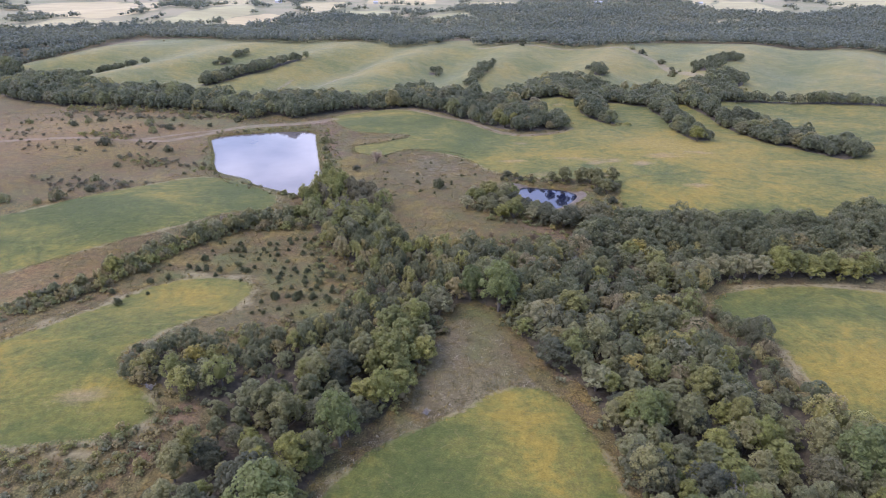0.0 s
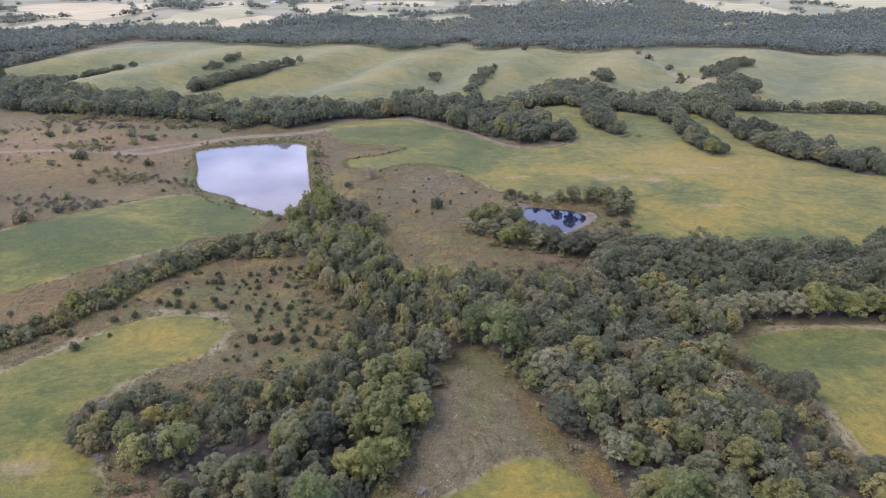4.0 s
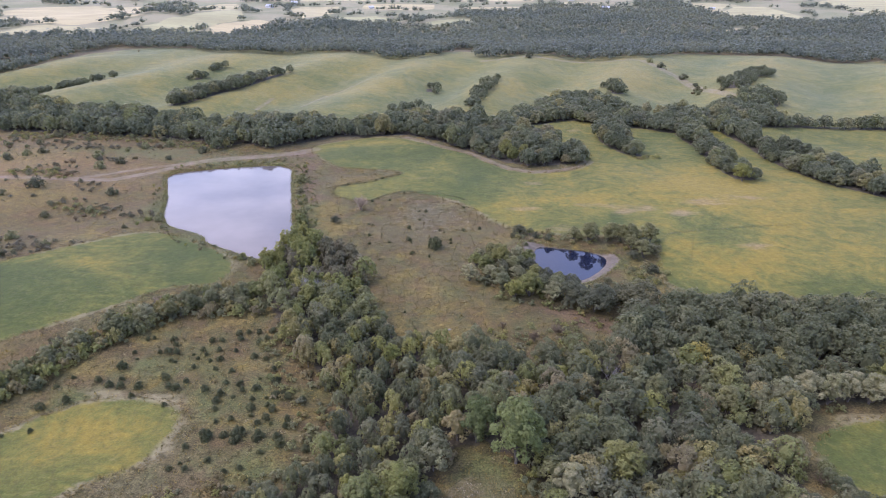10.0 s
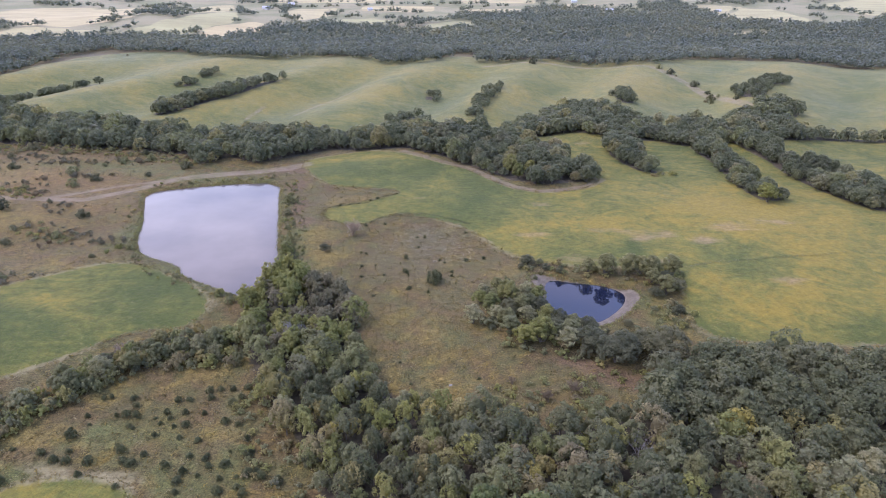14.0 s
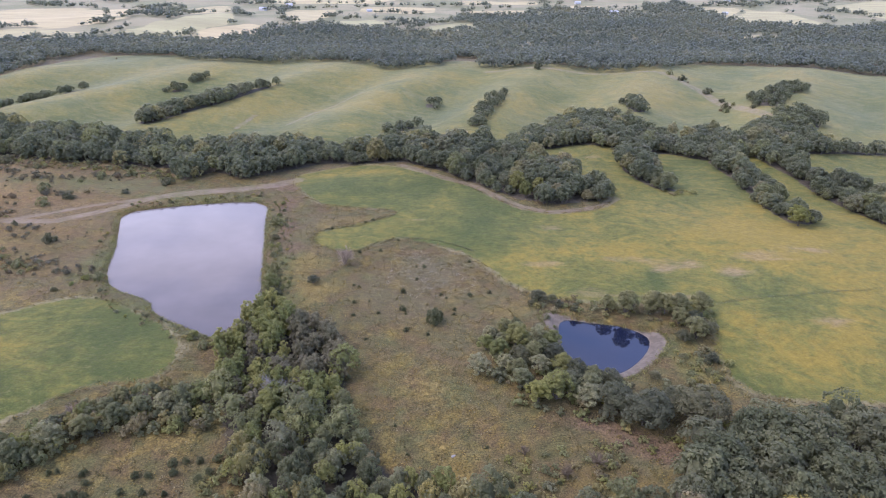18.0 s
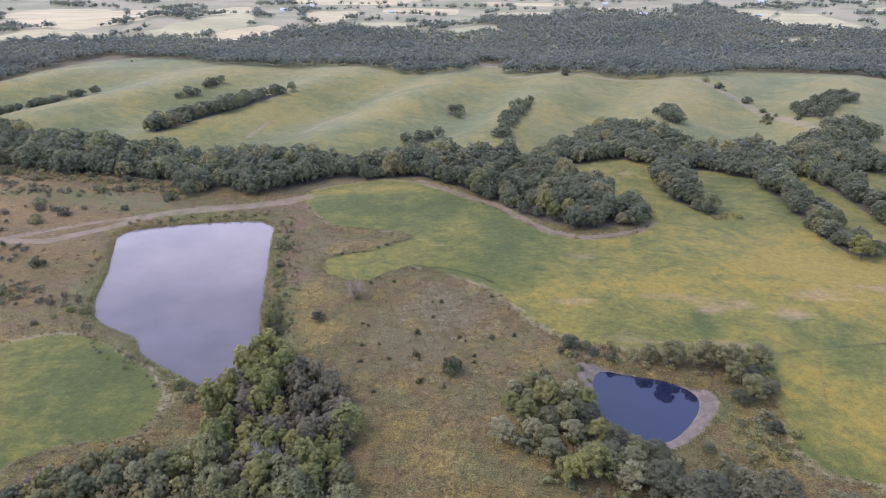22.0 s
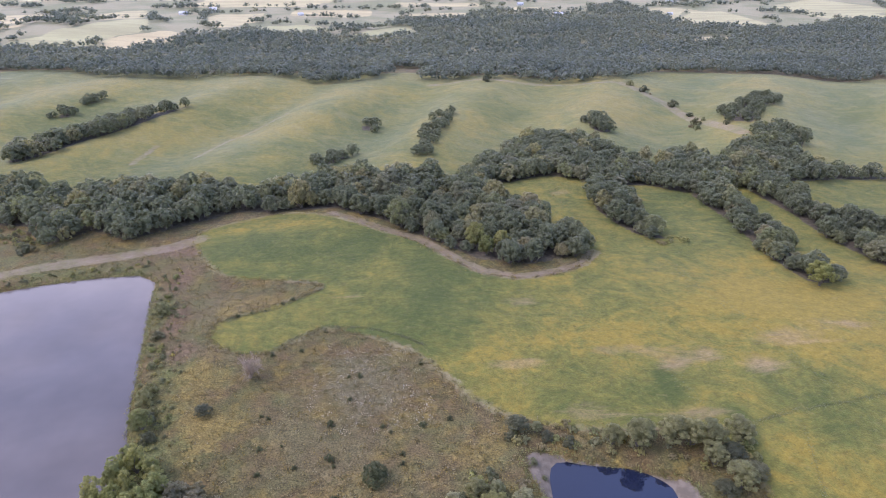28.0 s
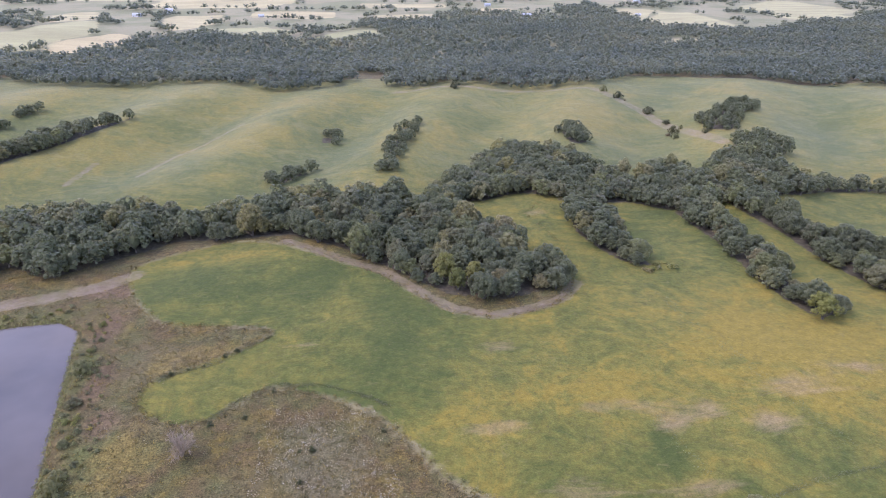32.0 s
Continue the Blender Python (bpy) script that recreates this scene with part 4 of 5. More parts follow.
# trees that stand out by colour or size: kind, x, y, size, tall
SINGLE = [
    ("cottonwood", 12, 181, 1.7, 0.95), ("cottonwood", 3, 188, 1.1, 1.0), ("maple", 139.5, 378.5, 1.55, 0.66), ("maple", -20, 131.5, 1.3, 1.0),
    ("maple", -49, 113, 0.9, 0.9), ("maple", -21, 218, 0.9, 0.9), ("maple", -126, 201, 0.8, 0.7), 
    ("oak", 86, 161, 1.15, 0.85), ("maple", 65, 127, 1.1, 0.95), ("maple", 71, 117, 1.0, 0.95), ("willow", 49, 125, 1.2, 0.95), ("willow", 72, 146, 1.1, 0.95), ("willow", -56, 292, 0.9, 0.65), ("cottonwood", -58, 283, 1.1, 0.7), ("willow", -52, 272, 1.1, 0.7), ("willow", -62, 276, 1.0, 0.65),
    ("willow", -66, 285, 0.9, 0.65), ("willow", -48, 284, 0.9, 0.65), ("ash", -45, 264, 1.0, 0.75), ("cottonwood", -66, 266, 1.0, 0.7), ("walnut", -58, 262, 0.8, 0.8)]
SINGLE_MORE = [
    ("walnut", 84, 204.5, 1.15, 0.85), ("walnut", 89.5, 205.5, 1.3, 0.85), ("walnut", 95.5, 204.5, 1.2, 0.9), ("walnut", 101, 205.5, 1.3, 0.85), ("walnut", 106, 204.5, 1.1, 0.85), ("maple", 112, 205.5, 1.25, 0.8), ("willow", 118, 206, 1.3, 0.8), ("maple", 124, 205, 1.1, 0.8), ("willow", 129.5, 206, 1.2, 0.8), ("maple", 135.5, 205.5, 1.1, 0.8), ("willow", -18, 147, 1.3, 0.95), ("willow", -16.5, 141, 1.0, 1.0), ("willow", -21, 164, 1.1, 0.95), ("willow", -17, 156, 1.15, 0.95), ("maple", -24, 133, 0.9, 0.95), ("ash", 67, 199, 1.1, 0.9), ("ash", 50, 202, 1.1, 0.9), ("walnut", 58, 217, 0.9, 0.9), ("walnut", 23, 170, 1.1, 0.9), ("willow", 35, 176, 1.2, 0.9),
    ("ash", 58, 165, 1.2, 0.9), ("maple", 27, 213, 0.55, 0.9), ("walnut", 6, 202, 0.8, 0.9), ("walnut", -47, 223, 0.7, 0.9), ("willow", -41, 250, 1.0, 0.8)]
SINGLE_REST = [("willow", -52, 250, 0.9, 0.8), ("ash", -34, 252, 0.9, 0.8), ("elm", -36, 233, 1.0, 0.9), ("maple", -55, 98, 0.9, 0.9), ("maple", -36, 116, 0.8, 0.9), ("willow", -39, 99, 1.1, 0.9), ("ash", 32, 158, 1.1, 0.9),
               ("willow", 63, 136, 1.2, 0.9), ("maple", 58, 113, 1.0, 0.9), ("ash", 67, 108, 1.0, 0.9), ("maple", 49, 101, 1.0, 0.9), ("ash", 78, 121, 1.1, 0.9), ("willow", -14, 167, 1.1, 0.9),
               ("maple", -12, 151, 1.0, 0.9), ("willow", -78, 139, 0.9, 0.8), ("elm", -39, 131, 1.2, 0.9), ("oak", -32, 143, 1.1, 0.9), ("elm", 2, 198, 1.0, 0.9), ("elm", 46, 116, 1.1, 0.9), ("willow", 143, 206.5, 1.0, 0.85)]
# taller trees grown up out of the hedgerow
HEDGE_TREES = [(kind, x, y, size, 0.82) for kind, x, y, size in (
    ("ash", -127, 203, 0.8), ("elm", -119, 213, 0.7), ("walnut", -115, 222, 0.75), ("elm", -106, 230, 0.8), ("walnut", -101, 236, 0.85), ("ash", -95, 240, 0.8), ("elm", -90, 245, 0.95),
    ("elm", -84, 248, 0.95), ("walnut", -79, 250, 0.8), ("elm", -75, 252, 1.0), ("willow", -71, 254, 0.8), ("ash", -133, 192, 0.7), ("elm", -93, 248, 0.8), ("ash", -110, 232, 0.7), ("elm", -122, 207, 0.7))]
SINGLE_HEDGE = [(("elm", "walnut", "ash", "elm")[k % 4], x, y, 0.50 + 0.07 * (k % 4), 0.75) for k, (x, y) in enumerate((
    (-126, 205), (-121, 216), (-115, 224), (-108, 229), (-104, 240), (-97, 246), (-92, 252), (-85, 255), (-78, 252), (-74, 248), (-132, 190), (-138, 184), (-145, 177), (-88, 247)))]
SINGLE_HEDGE += HEDGE_TREES
SINGLE_POOL = [(kind, x, y, size * 1.15, 0.75) for kind, x, y, size in (
    ("willow", 4, 282, 0.62), ("willow", 7.5, 278, 0.7), ("ash", 9, 284, 0.68), ("elm", 14, 291, 0.62), ("willow", 13, 283.5, 0.8), ("walnut", 19.5, 286, 0.72), ("willow", 23.5, 284, 0.7), ("ash", 17, 277, 0.75),
    ("walnut", 19, 272, 0.65), ("oak", 23, 278, 0.6), ("willow", 25, 272.5, 0.68), ("oak", 29, 269.5, 0.66), ("elm", 33, 267.5, 0.8), ("oak", 37.5, 266, 0.62), ("walnut", 1.5, 270, 0.75), ("walnut", 9, 272, 0.65),
    ("ash", 12, 269, 0.66), ("walnut", 5, 288, 0.5), ("ash", 10, 291, 0.6), ("oak", 13.5, 276, 0.6), ("elm", 20.5, 280, 0.75), ("elm", 13, 264, 0.8), ("maple", 17, 258.5, 1.1), ("willow", 22, 260, 1.0),
    ("walnut", 30, 257.5, 0.85), ("oak", 39, 261, 0.95), ("oak", 36, 256, 0.9), ("oak", 27, 265, 0.7), ("elm", 31, 262, 1.0), ("elm", 25.5, 261.5, 0.9), ("oak", 52, 258, 1.2), ("oak", 46, 255, 1.3), ("oak", 41, 256, 1.1),
    ("oak", 56, 252, 1.3), ("oak", 43, 251, 1.15), ("ash", 50, 304, 0.98), ("ash", 57.5, 304.5, 0.92), ("ash", 62.5, 304, 0.8), ("ash", 44, 305, 0.6), ("oak", 22.5, 312, 0.5), ("elm", 26.5, 310.5, 0.5), ("oak", 64.5, 289, 0.72),
    ("ash", 68.5, 290, 1.15), ("oak", 72.5, 293, 0.85), ("ash", 65.5, 297, 0.9), ("oak", 70.5, 298.5, 0.9), ("ash", 74, 303, 0.95), ("ash", 67, 302, 0.95), ("oak", 51, 270.5, 0.5), ("willow", -70.5, 317, 0.62), ("oak", -57, 322, 0.4))]
SINGLE = SINGLE + SINGLE_MORE + SINGLE_REST + SINGLE_HEDGE + SINGLE_POOL
SAPLING_WOOD = np.array([(-72, 266), (-77, 281), (-73, 291), (-69, 304), (-63, 301), (-51, 295), (-42, 286), (-37, 271), (-35, 255), (-58, 250), (-70, 257)], float)
SINGLE = [p for p in SINGLE if inside(SAPLING_WOOD, p[1], p[2]) < 0]
taken = []
for kind, x, y, size, tall in SINGLE:
    plant(kind, x, y, size, tall, RNG)
    taken.append((x, y))
taken = np.array(taken, float)

OAK_GROVE = np.array([(38, 226), (54, 250), (82, 258), (130, 258), (230, 265), (230, 220), (150, 222), (100, 222), (70, 222), (48, 222)], float)
GREEN_END = np.array([(-80, 300), (-50, 300), (-28, 270), (-30, 240), (-65, 236)], float)
near = np.concatenate([scatter(RNG, p, 5.1, 0.42, 0.94, 0.5) for p in NEAR_WOOD])
near = near[inside(SAPLING_WOOD, near[:, 0], near[:, 1]) < 0]
SLENDER = np.array([(-12, 158), (-9, 186), (-2, 196), (-6, 226), (-30, 236), (-60, 238), (-48, 218), (-36, 203), (-36, 178), (-46, 166), (-58, 155), (-30, 150)], float)
near = np.concatenate([near, scatter(RNG, SLENDER, 5.6, 0.45, 0.7)])
CLEARING = np.array([(-76, 120), (-73, 129), (-68, 135), (-57, 139), (-49, 143), (-47, 137), (-55, 131), (-62, 126), (-64, 119), (-65, 107), (-78, 104), (-81, 122)], float)
BRUSHY = np.array([(76, 180), (82, 184), (85, 166), (91, 154), (91, 143), (88, 128), (78, 132), (73, 142), (71, 161), (70, 172)], float)
PROMONTORY = np.array([(-97, 142), (-86, 136), (-76, 137), (-66, 138), (-58, 140), (-50, 142), (-42, 150), (-42, 160), (-55, 161), (-66, 156), (-82, 155), (-95, 148)], float)
near = near[(inside(CLEARING, near[:, 0], near[:, 1]) < 0) & (inside(PROMONTORY, near[:, 0], near[:, 1]) < 0) & (inside(BRUSHY, near[:, 0], near[:, 1]) < 0)]
near = np.concatenate([near, scatter(RNG, PROMONTORY, 4.0, 0.45, 0.85), scatter(RNG, BRUSHY, 4.6, 0.45, 0.7)])
near = no_overlap(near, taken, 3.8)
near = near[np.argsort(near[:, 1] + 0.55 * np.abs(near[:, 0]))]
grove, green = inside(OAK_GROVE, near[:, 0], near[:, 1]) > 0, inside(GREEN_END, near[:, 0], near[:, 1]) > 0
WILLOWS = np.array([(-25, 168), (-13, 164), (-10, 152), (-15, 134), (-27, 132), (-27, 150)], float)
LIME_ROW = np.array([(-28, 190), (-5, 192), (40, 196), (95, 203), (150, 205), (150, 216), (70, 214), (30, 222), (-26, 226)], float)
slim = inside(SLENDER, near[:, 0], near[:, 1]) > 0
low = (inside(PROMONTORY, near[:, 0], near[:, 1]) > -1) | (inside(BRUSHY, near[:, 0], near[:, 1]) > -1)
lime = inside(LIME_ROW, near[:, 0], near[:, 1]) > 0
feathery = inside(WILLOWS, near[:, 0], near[:, 1]) > 0
WEIGHTS = np.array([0.19, 0.27, 0.28, 0.06, 0.13, 0.04, 0.03])
COUNT = 215
for k, (x, y) in enumerate(near[:COUNT]):
    if grove[k]:
        plant("oak", x, y, RNG.uniform(1.0, 1.4), RNG.uniform(0.9, 1.1), RNG)
    elif low[k]:
        plant(("elm", "ash", "walnut", "willow")[RNG.choice(4, p=(0.45, 0.25, 0.12, 0.18))], x, y, RNG.uniform(0.42, 0.72), RNG.uniform(0.8, 1.05), RNG)
    elif green[k]:
        plant(("cottonwood", "willow", "elm")[RNG.choice(3, p=(0.2, 0.6, 0.2))], x, y, RNG.uniform(0.7, 1.1), RNG.uniform(0.6, 0.8), RNG)
    elif feathery[k]:
        plant(("willow", "maple", "ash", "elm")[RNG.choice(4, p=(0.45, 0.12, 0.23, 0.2))], x, y, RNG.uniform(0.6, 1.0), RNG.uniform(0.9, 1.2), RNG)
    elif slim[k]:
        plant(("elm", "ash", "willow", "oak", "grey_sapling")[RNG.choice(5, p=(0.34, 0.18, 0.10, 0.06, 0.32))], x, y, RNG.uniform(0.55, 0.9), RNG.uniform(1.0, 1.35), RNG)
    elif lime[k]:
        plant(("willow", "ash", "elm", "maple", "cottonwood")[RNG.choice(5, p=(0.34, 0.26, 0.24, 0.06, 0.10))], x, y, RNG.uniform(0.65, 1.1), RNG.uniform(0.8, 1.1), RNG)
    else:
        plant(KIND_LIST[RNG.choice(7, p=WEIGHTS)], x, y, RNG.uniform(0.6, 1.2), RNG.uniform(0.75, 1.1), RNG)

for x, y in scatter(RNG, SAPLING_WOOD, 3.1, 0.42, 0.95):
    bare = x > -54.5 and y > 267 or RNG.random() < 0.24
    plant("grey_sapling" if bare else "sapling", x, y, RNG.uniform(0.75, 1.3), RNG.uniform(0.8, 1.15), RNG)

MID_KINDS = [tree_kind(300 + k, 3.9 + 0.4 * (k % 3), -0.8, 8.5 + 0.7 * (k % 3), 22, 24, 0.44, ICO1, ("dome", "round")[k % 2]) for k in range(6)]
FAR_KINDS = [tree_kind(340 + k, 5.0, 0.4, 8.5 + 0.6 * (k % 3), 8, 9, 0.85, ICO1, "dome") for k in range(6)]
WOOD_KINDS = [tree_kind(320 + k, 3.7 + 0.3 * (k % 3), 0.2, 9.5 + 0.6 * (k % 3), 23, 36, 0.278, ICO1, "dome") for k in range(6)]
rest, old = near[COUNT:], grove[COUNT:]
if len(rest):
    joined("wood_canopy", "mixed broad-leaved wood of green, olive and browning crowns", "trees", WOOD_KINDS, rest, np.where(old, RNG.uniform(1.05, 1.4, len(rest)), np.where(slim[COUNT:] | low[COUNT:], RNG.uniform(0.45, 0.75, len(rest)), RNG.uniform(0.65, 1.15, len(rest)))),
           RNG.uniform(0.8, 1.05, len(rest)) * np.where(slim[COUNT:], 1.3, 1.0), np.where(old, RNG.random(len(rest)) * 0.5, np.where(green[COUNT:], RNG.choice((0.58, 0.64, 0.66, 0.69, 0.72, 0.81), len(rest)) + RNG.uniform(-0.02, 0.02, len(rest)), RNG.random(len(rest)) ** 0.8)), [BARK, LEAF_MIX], RNG)
line = scatter(RNG, TREE_LINE, 6.0, 0.45, 0.97)
# lighter crowns that stand out of the belt
LIGHT = [("creek_walnut", x, y) for x, y in [(28, 511), (35, 501), (94, 552), (104, 544), (129, 528), (139, 518), (155, 528), (166, 499), (181, 508), (8, 500), (-8, 491)]]
LIGHT += [("creek_willow", x, y) for x, y in [(26, 409), (32, 412), (22, 416)]]
for kind, x, y in LIGHT:
    plant(kind, x, y, RNG.uniform(1.0, 1.35), RNG.uniform(0.95, 1.1), RNG)
light = np.array([p[1:] for p in LIGHT], float)
line = no_overlap(line, light, 4.0)
close = (line[:, 1] < 470) & (np.abs(line[:, 0] - 5) < 75)
for x, y in line[close]:
    plant("creek_oak" if RNG.random() < 0.7 else "creek_ash", x, y, RNG.uniform(0.75, 1.3), RNG.uniform(0.85, 1.1), RNG)
line = line[~close]
joined("tree_line", "dense dark green oak belt along the creek", "trees", MID_KINDS, line, RNG.uniform(0.7, 1.35, len(line)), RNG.uniform(0.85, 1.1, len(line)), RNG.random(len(line)) ** 1.1 * 0.97,
       [BARK, LEAF_CREEK], RNG)
upper = np.concatenate([scatter(RNG, p, 5.6, 0.45, 0.97, 0.2) for p in UPPER_WOODS])
upper = no_overlap(upper, light, 4.0)
strips = np.concatenate([scatter(RNG, p, 5.6, 0.45, 0.92, -1.5) for p in FIELD_STRIPS])
close = (upper[:, 1] < 465) & (upper[:, 0] > 60)
for x, y in upper[close]:
    plant("creek_oak" if RNG.random() < 0.6 else "creek_ash", x, y, RNG.uniform(0.7, 1.2), RNG.uniform(0.85, 1.05), RNG)
upper = upper[~close]
joined("field_copses", "dark green tree strips and copses in the gullies between fields", "trees", MID_KINDS, upper, RNG.uniform(0.75, 1.25, len(upper)), RNG.uniform(0.8, 1.0, len(upper)),
       RNG.random(len(upper)) ** 1.1 * 0.95, [BARK, LEAF_CREEK], RNG)
joined("field_strips", "low dark thorn and oak strips on the ridge fields", "trees", MID_KINDS, strips, RNG.uniform(0.5, 0.95, len(strips)), RNG.uniform(0.75, 1.0, len(strips)),
       RNG.random(len(strips)) * 0.6, [BARK, LEAF_CREEK], RNG)
far = np.concatenate([scatter(RNG, p, 9.2, 0.45, 0.95) for p in FAR_WOODS])
far = far[np.abs(far[:, 0]) < 0.74 * far[:, 1] + 60]
far = far[np.max([inside(p, far[:, 0], far[:, 1]) for p in CROP], 0) < -2]
open_air = np.max([inside(p, far[:, 0], far[:, 1]) for p in OPEN_COUNTRY], 0)
belts = np.sin(far[:, 0] / 43 + 1.5 * np.sin(far[:, 1] / 60)) * np.sin(far[:, 1] / 23 + far[:, 0] / 130)
edge = np.max([inside(p, far[:, 0], far[:, 1]) for p in CROP], 0) > -12
far = far[(open_air < 0) | (belts > 0.57) | (edge & (belts > -0.15))]
beyond = far[far[:, 1] > 860]
beyond = beyond[(beyond[:, 1] < 1250) | (RNG.random(len(beyond)) < 0.6)]
far = far[far[:, 1] <= 860]
def stands(p):
    """The tone of far trees: it drifts from stand to stand and varies from tree to tree."""
    drift = np.sin(p[:, 0] / 57 + 1.3 * np.sin(p[:, 1] / 43)) * np.sin(p[:, 1] / 34 + 1.1 * np.sin(p[:, 0] / 71))
    return np.clip(0.55 * RNG.random(len(p)) + 0.22 + 0.26 * drift, 0, 1)


joined("distant_woods", "wide distant oak woods beyond the ridge, tinted for haze", "trees", FAR_KINDS, far, RNG.uniform(0.8, 1.3, len(far)), RNG.uniform(0.8, 1.05, len(far)), stands(far),
       [BARK, LEAF_HAZED], RNG)
BEYOND_KINDS = [tree_kind(380 + k, 5.2, 0.2, 8.5 + 0.6 * (k % 3), 6, 5, 1.15, ICO1, "dome") for k in range(5)]
joined("valley_woods", "woods, belts and hedges of the far valley, tinted for haze", "trees", BEYOND_KINDS, beyond, RNG.uniform(0.7, 1.3, len(beyond)), RNG.uniform(0.75, 1.05, len(beyond)), stands(beyond),
       [BARK, LEAF_HAZED], RNG)


# ---------------------------------------------------------------- shrubs, cedars and dead wood
def make_shrub(name, seed, R, low, top, clumps, leaves, size, shape, leaf, label, category, group):
    rng = np.random.default_rng(seed)
    root = tagged(new(name), label, category, group)
    v, q = trunk_of(rng, R * 0.8, 0.25, top * 0.8, 4, 0.09, 5)
    part("stem", mesh_of("stem", v, [q], [BARK], smooth=True), root)
    v, t, q = crown_of(rng, R, low, top, clumps, leaves, size, ICO1, shape, (0.6, 0.75), (0.26, 0.36))
    part("foliage", mesh_of("foliage", v, [t, q], [leaf]), root)
    return root


def many(makers, places, sizes):
    """Builds each maker once and copies it along the places."""
    made = []
    for k, (x, y) in enumerate(places):
        m = at_ground(x, y, RNG.uniform(0, 6.28), RNG.uniform(*sizes), RNG.uniform(0.85, 1.15))
        if k < len(makers):
            ob = makers[k]()
            ob.matrix_basis = m
            made.append(ob)
        else:
            copy_thing(made[RNG.integers(len(made))], m)


CEDARS_A = [(-97, 213), (-95, 208), (-94, 205), (-89, 205), (-97, 205), (-101, 207), (-111, 204), (-116, 205), (-105, 198), (-110, 195), (-107, 186), (-113, 184), (-119, 186), (-113, 178), (-83, 209),
            (-79, 205), (-77, 208), (-89, 201), (-90, 221), (-89, 228), (-84, 217), (-78, 219), (-78, 223), (-73, 223), (-66, 213), (-66, 208), (-62, 207), (-71, 214), (-62, 227), (-57, 210)]
CEDARS_B = [(-53, 202), (-51, 203), (-49, 204), (-52, 209), (-63, 185), (-56, 185), (-51, 186), (-55, 188), (-59, 187), (-63, 192), (-57, 190), (-46, 187), (-45, 191), (-49, 192), (-66, 200), (-62, 202),
            (-55, 175), (-66, 177), (-64, 175), (-77, 228), (-74, 228), (-79, 198), (-85, 221), (-80, 221), (-74, 218), (-68, 223), (-50, 197), (-43, 201), (-38, 183), (-58, 219), (-70, 232), (-64, 233)]
CEDAR_SLOPE = np.array([(-118, 200), (-97, 228), (-62, 238), (-46, 206), (-44, 186), (-68, 172), (-70, 203), (-100, 208)], float)
CEDAR_FOOT = np.array([(-70, 176), (-48, 166), (-41, 168), (-40, 185), (-46, 206), (-66, 200)], float)
many([lambda k=k: make_shrub("cedar", 500 + k, 1.6, -0.7, 2.7 + 0.3 * (k % 3), 22, 44, 0.13, "cone" if k == 4 else "dome", LEAF_CEDAR, "small dark green red cedar in the old brown pasture", "cedar", "cedars in the old pasture")
      for k in range(5)], CEDARS_A + CEDARS_B + [tuple(p) for p in np.concatenate([scatter(RNG, CEDAR_SLOPE, 6.4, 0.5, 0.6), scatter(RNG, CEDAR_FOOT, 6.0, 0.5, 0.6)])], (0.55, 1.05))
TUSSOCK_BUSHES = [(-40, 319), (-40, 308), (-24, 316), (-11, 315), (-21, 292), (-31, 302), (-33, 287), (-6, 302), (-23, 304), (-14, 290), (-44, 347), (-30, 359), (-1, 315), (-20, 326), (-18, 336), (-36, 349),
                  (10, 298), (-42, 320), (-21, 336), (-9, 313), (6, 317), (-6, 305), (-22, 302), (-39, 300), (-1, 341), (-35, 309), (19, 230), (-16, 238), (3, 241), (-20, 248), (8, 229), (-35, 267), (-59, 368.5), (-51, 372), (-43, 378.5), (-46, 376), (-55, 370.5)]
many([lambda k=k: make_shrub("bush", 540 + k, 0.95, -0.6, 1.5, 11, 36, 0.10, "dome", LEAF_CEDAR, "low dark green bush among dry weeds", "bush", "bushes in the weedy pasture") for k in range(4)],
     TUSSOCK_BUSHES, (0.6, 1.2))
BANK_BUSHES = [(-74, 314), (-75, 328), (-73, 318), (-75, 331), (-69, 317), (-66, 305), (-108, 303), (-98, 296), (-94, 294), (-85, 284), (-80, 283), (-138, 322), (-142, 318), (-146, 312), (-81, 359), (-82, 372), (-76, 348), (-67, 324), (-70, 340),
               (-63, 303), (-86, 390), (20, 309), (29, 308), (34, 305.5), (39, 306), (47, 307), (61, 308), (76, 298), (62, 280), (69, 278), (26, 296), (24, 300), (-68, 312), (-64, 298), (-72, 322), (-74, 327), (-71, 310), (-70, 302), (-69, 298), (-77, 337), (-78, 344), (-80, 353), (-84, 380), (-88, 396), (-89, 290), (-101, 299), (-104, 301), (-78, 284)]
many([lambda k=k: make_shrub("bank_bush", 560 + k, 1.7, -1.0, 2.6, 14, 42, 0.17, "dome", (LEAF_OLIVE, LEAF_GREY, LEAF_LIME, LEAF_OAK)[k], "rounded leafy bush at the water's edge", "bush", "bushes round the ponds")
      for k in range(4)], [p for p in [(x + RNG.normal(0, 1.0), y + RNG.normal(0, 1.6)) if x < 0 else (x, y) for x, y in BANK_BUSHES] if water_mask(*p) < -1.0], (0.35, 1.3))
RIDGE_BUSHES = [(173, 694), (180, 680), (184, 676), (193, 652), (196, 628), (199, 612), (191, 606), (186, 602), (203, 588), (187, 594), (-356, 774), (-30, 742), (60, 700)]
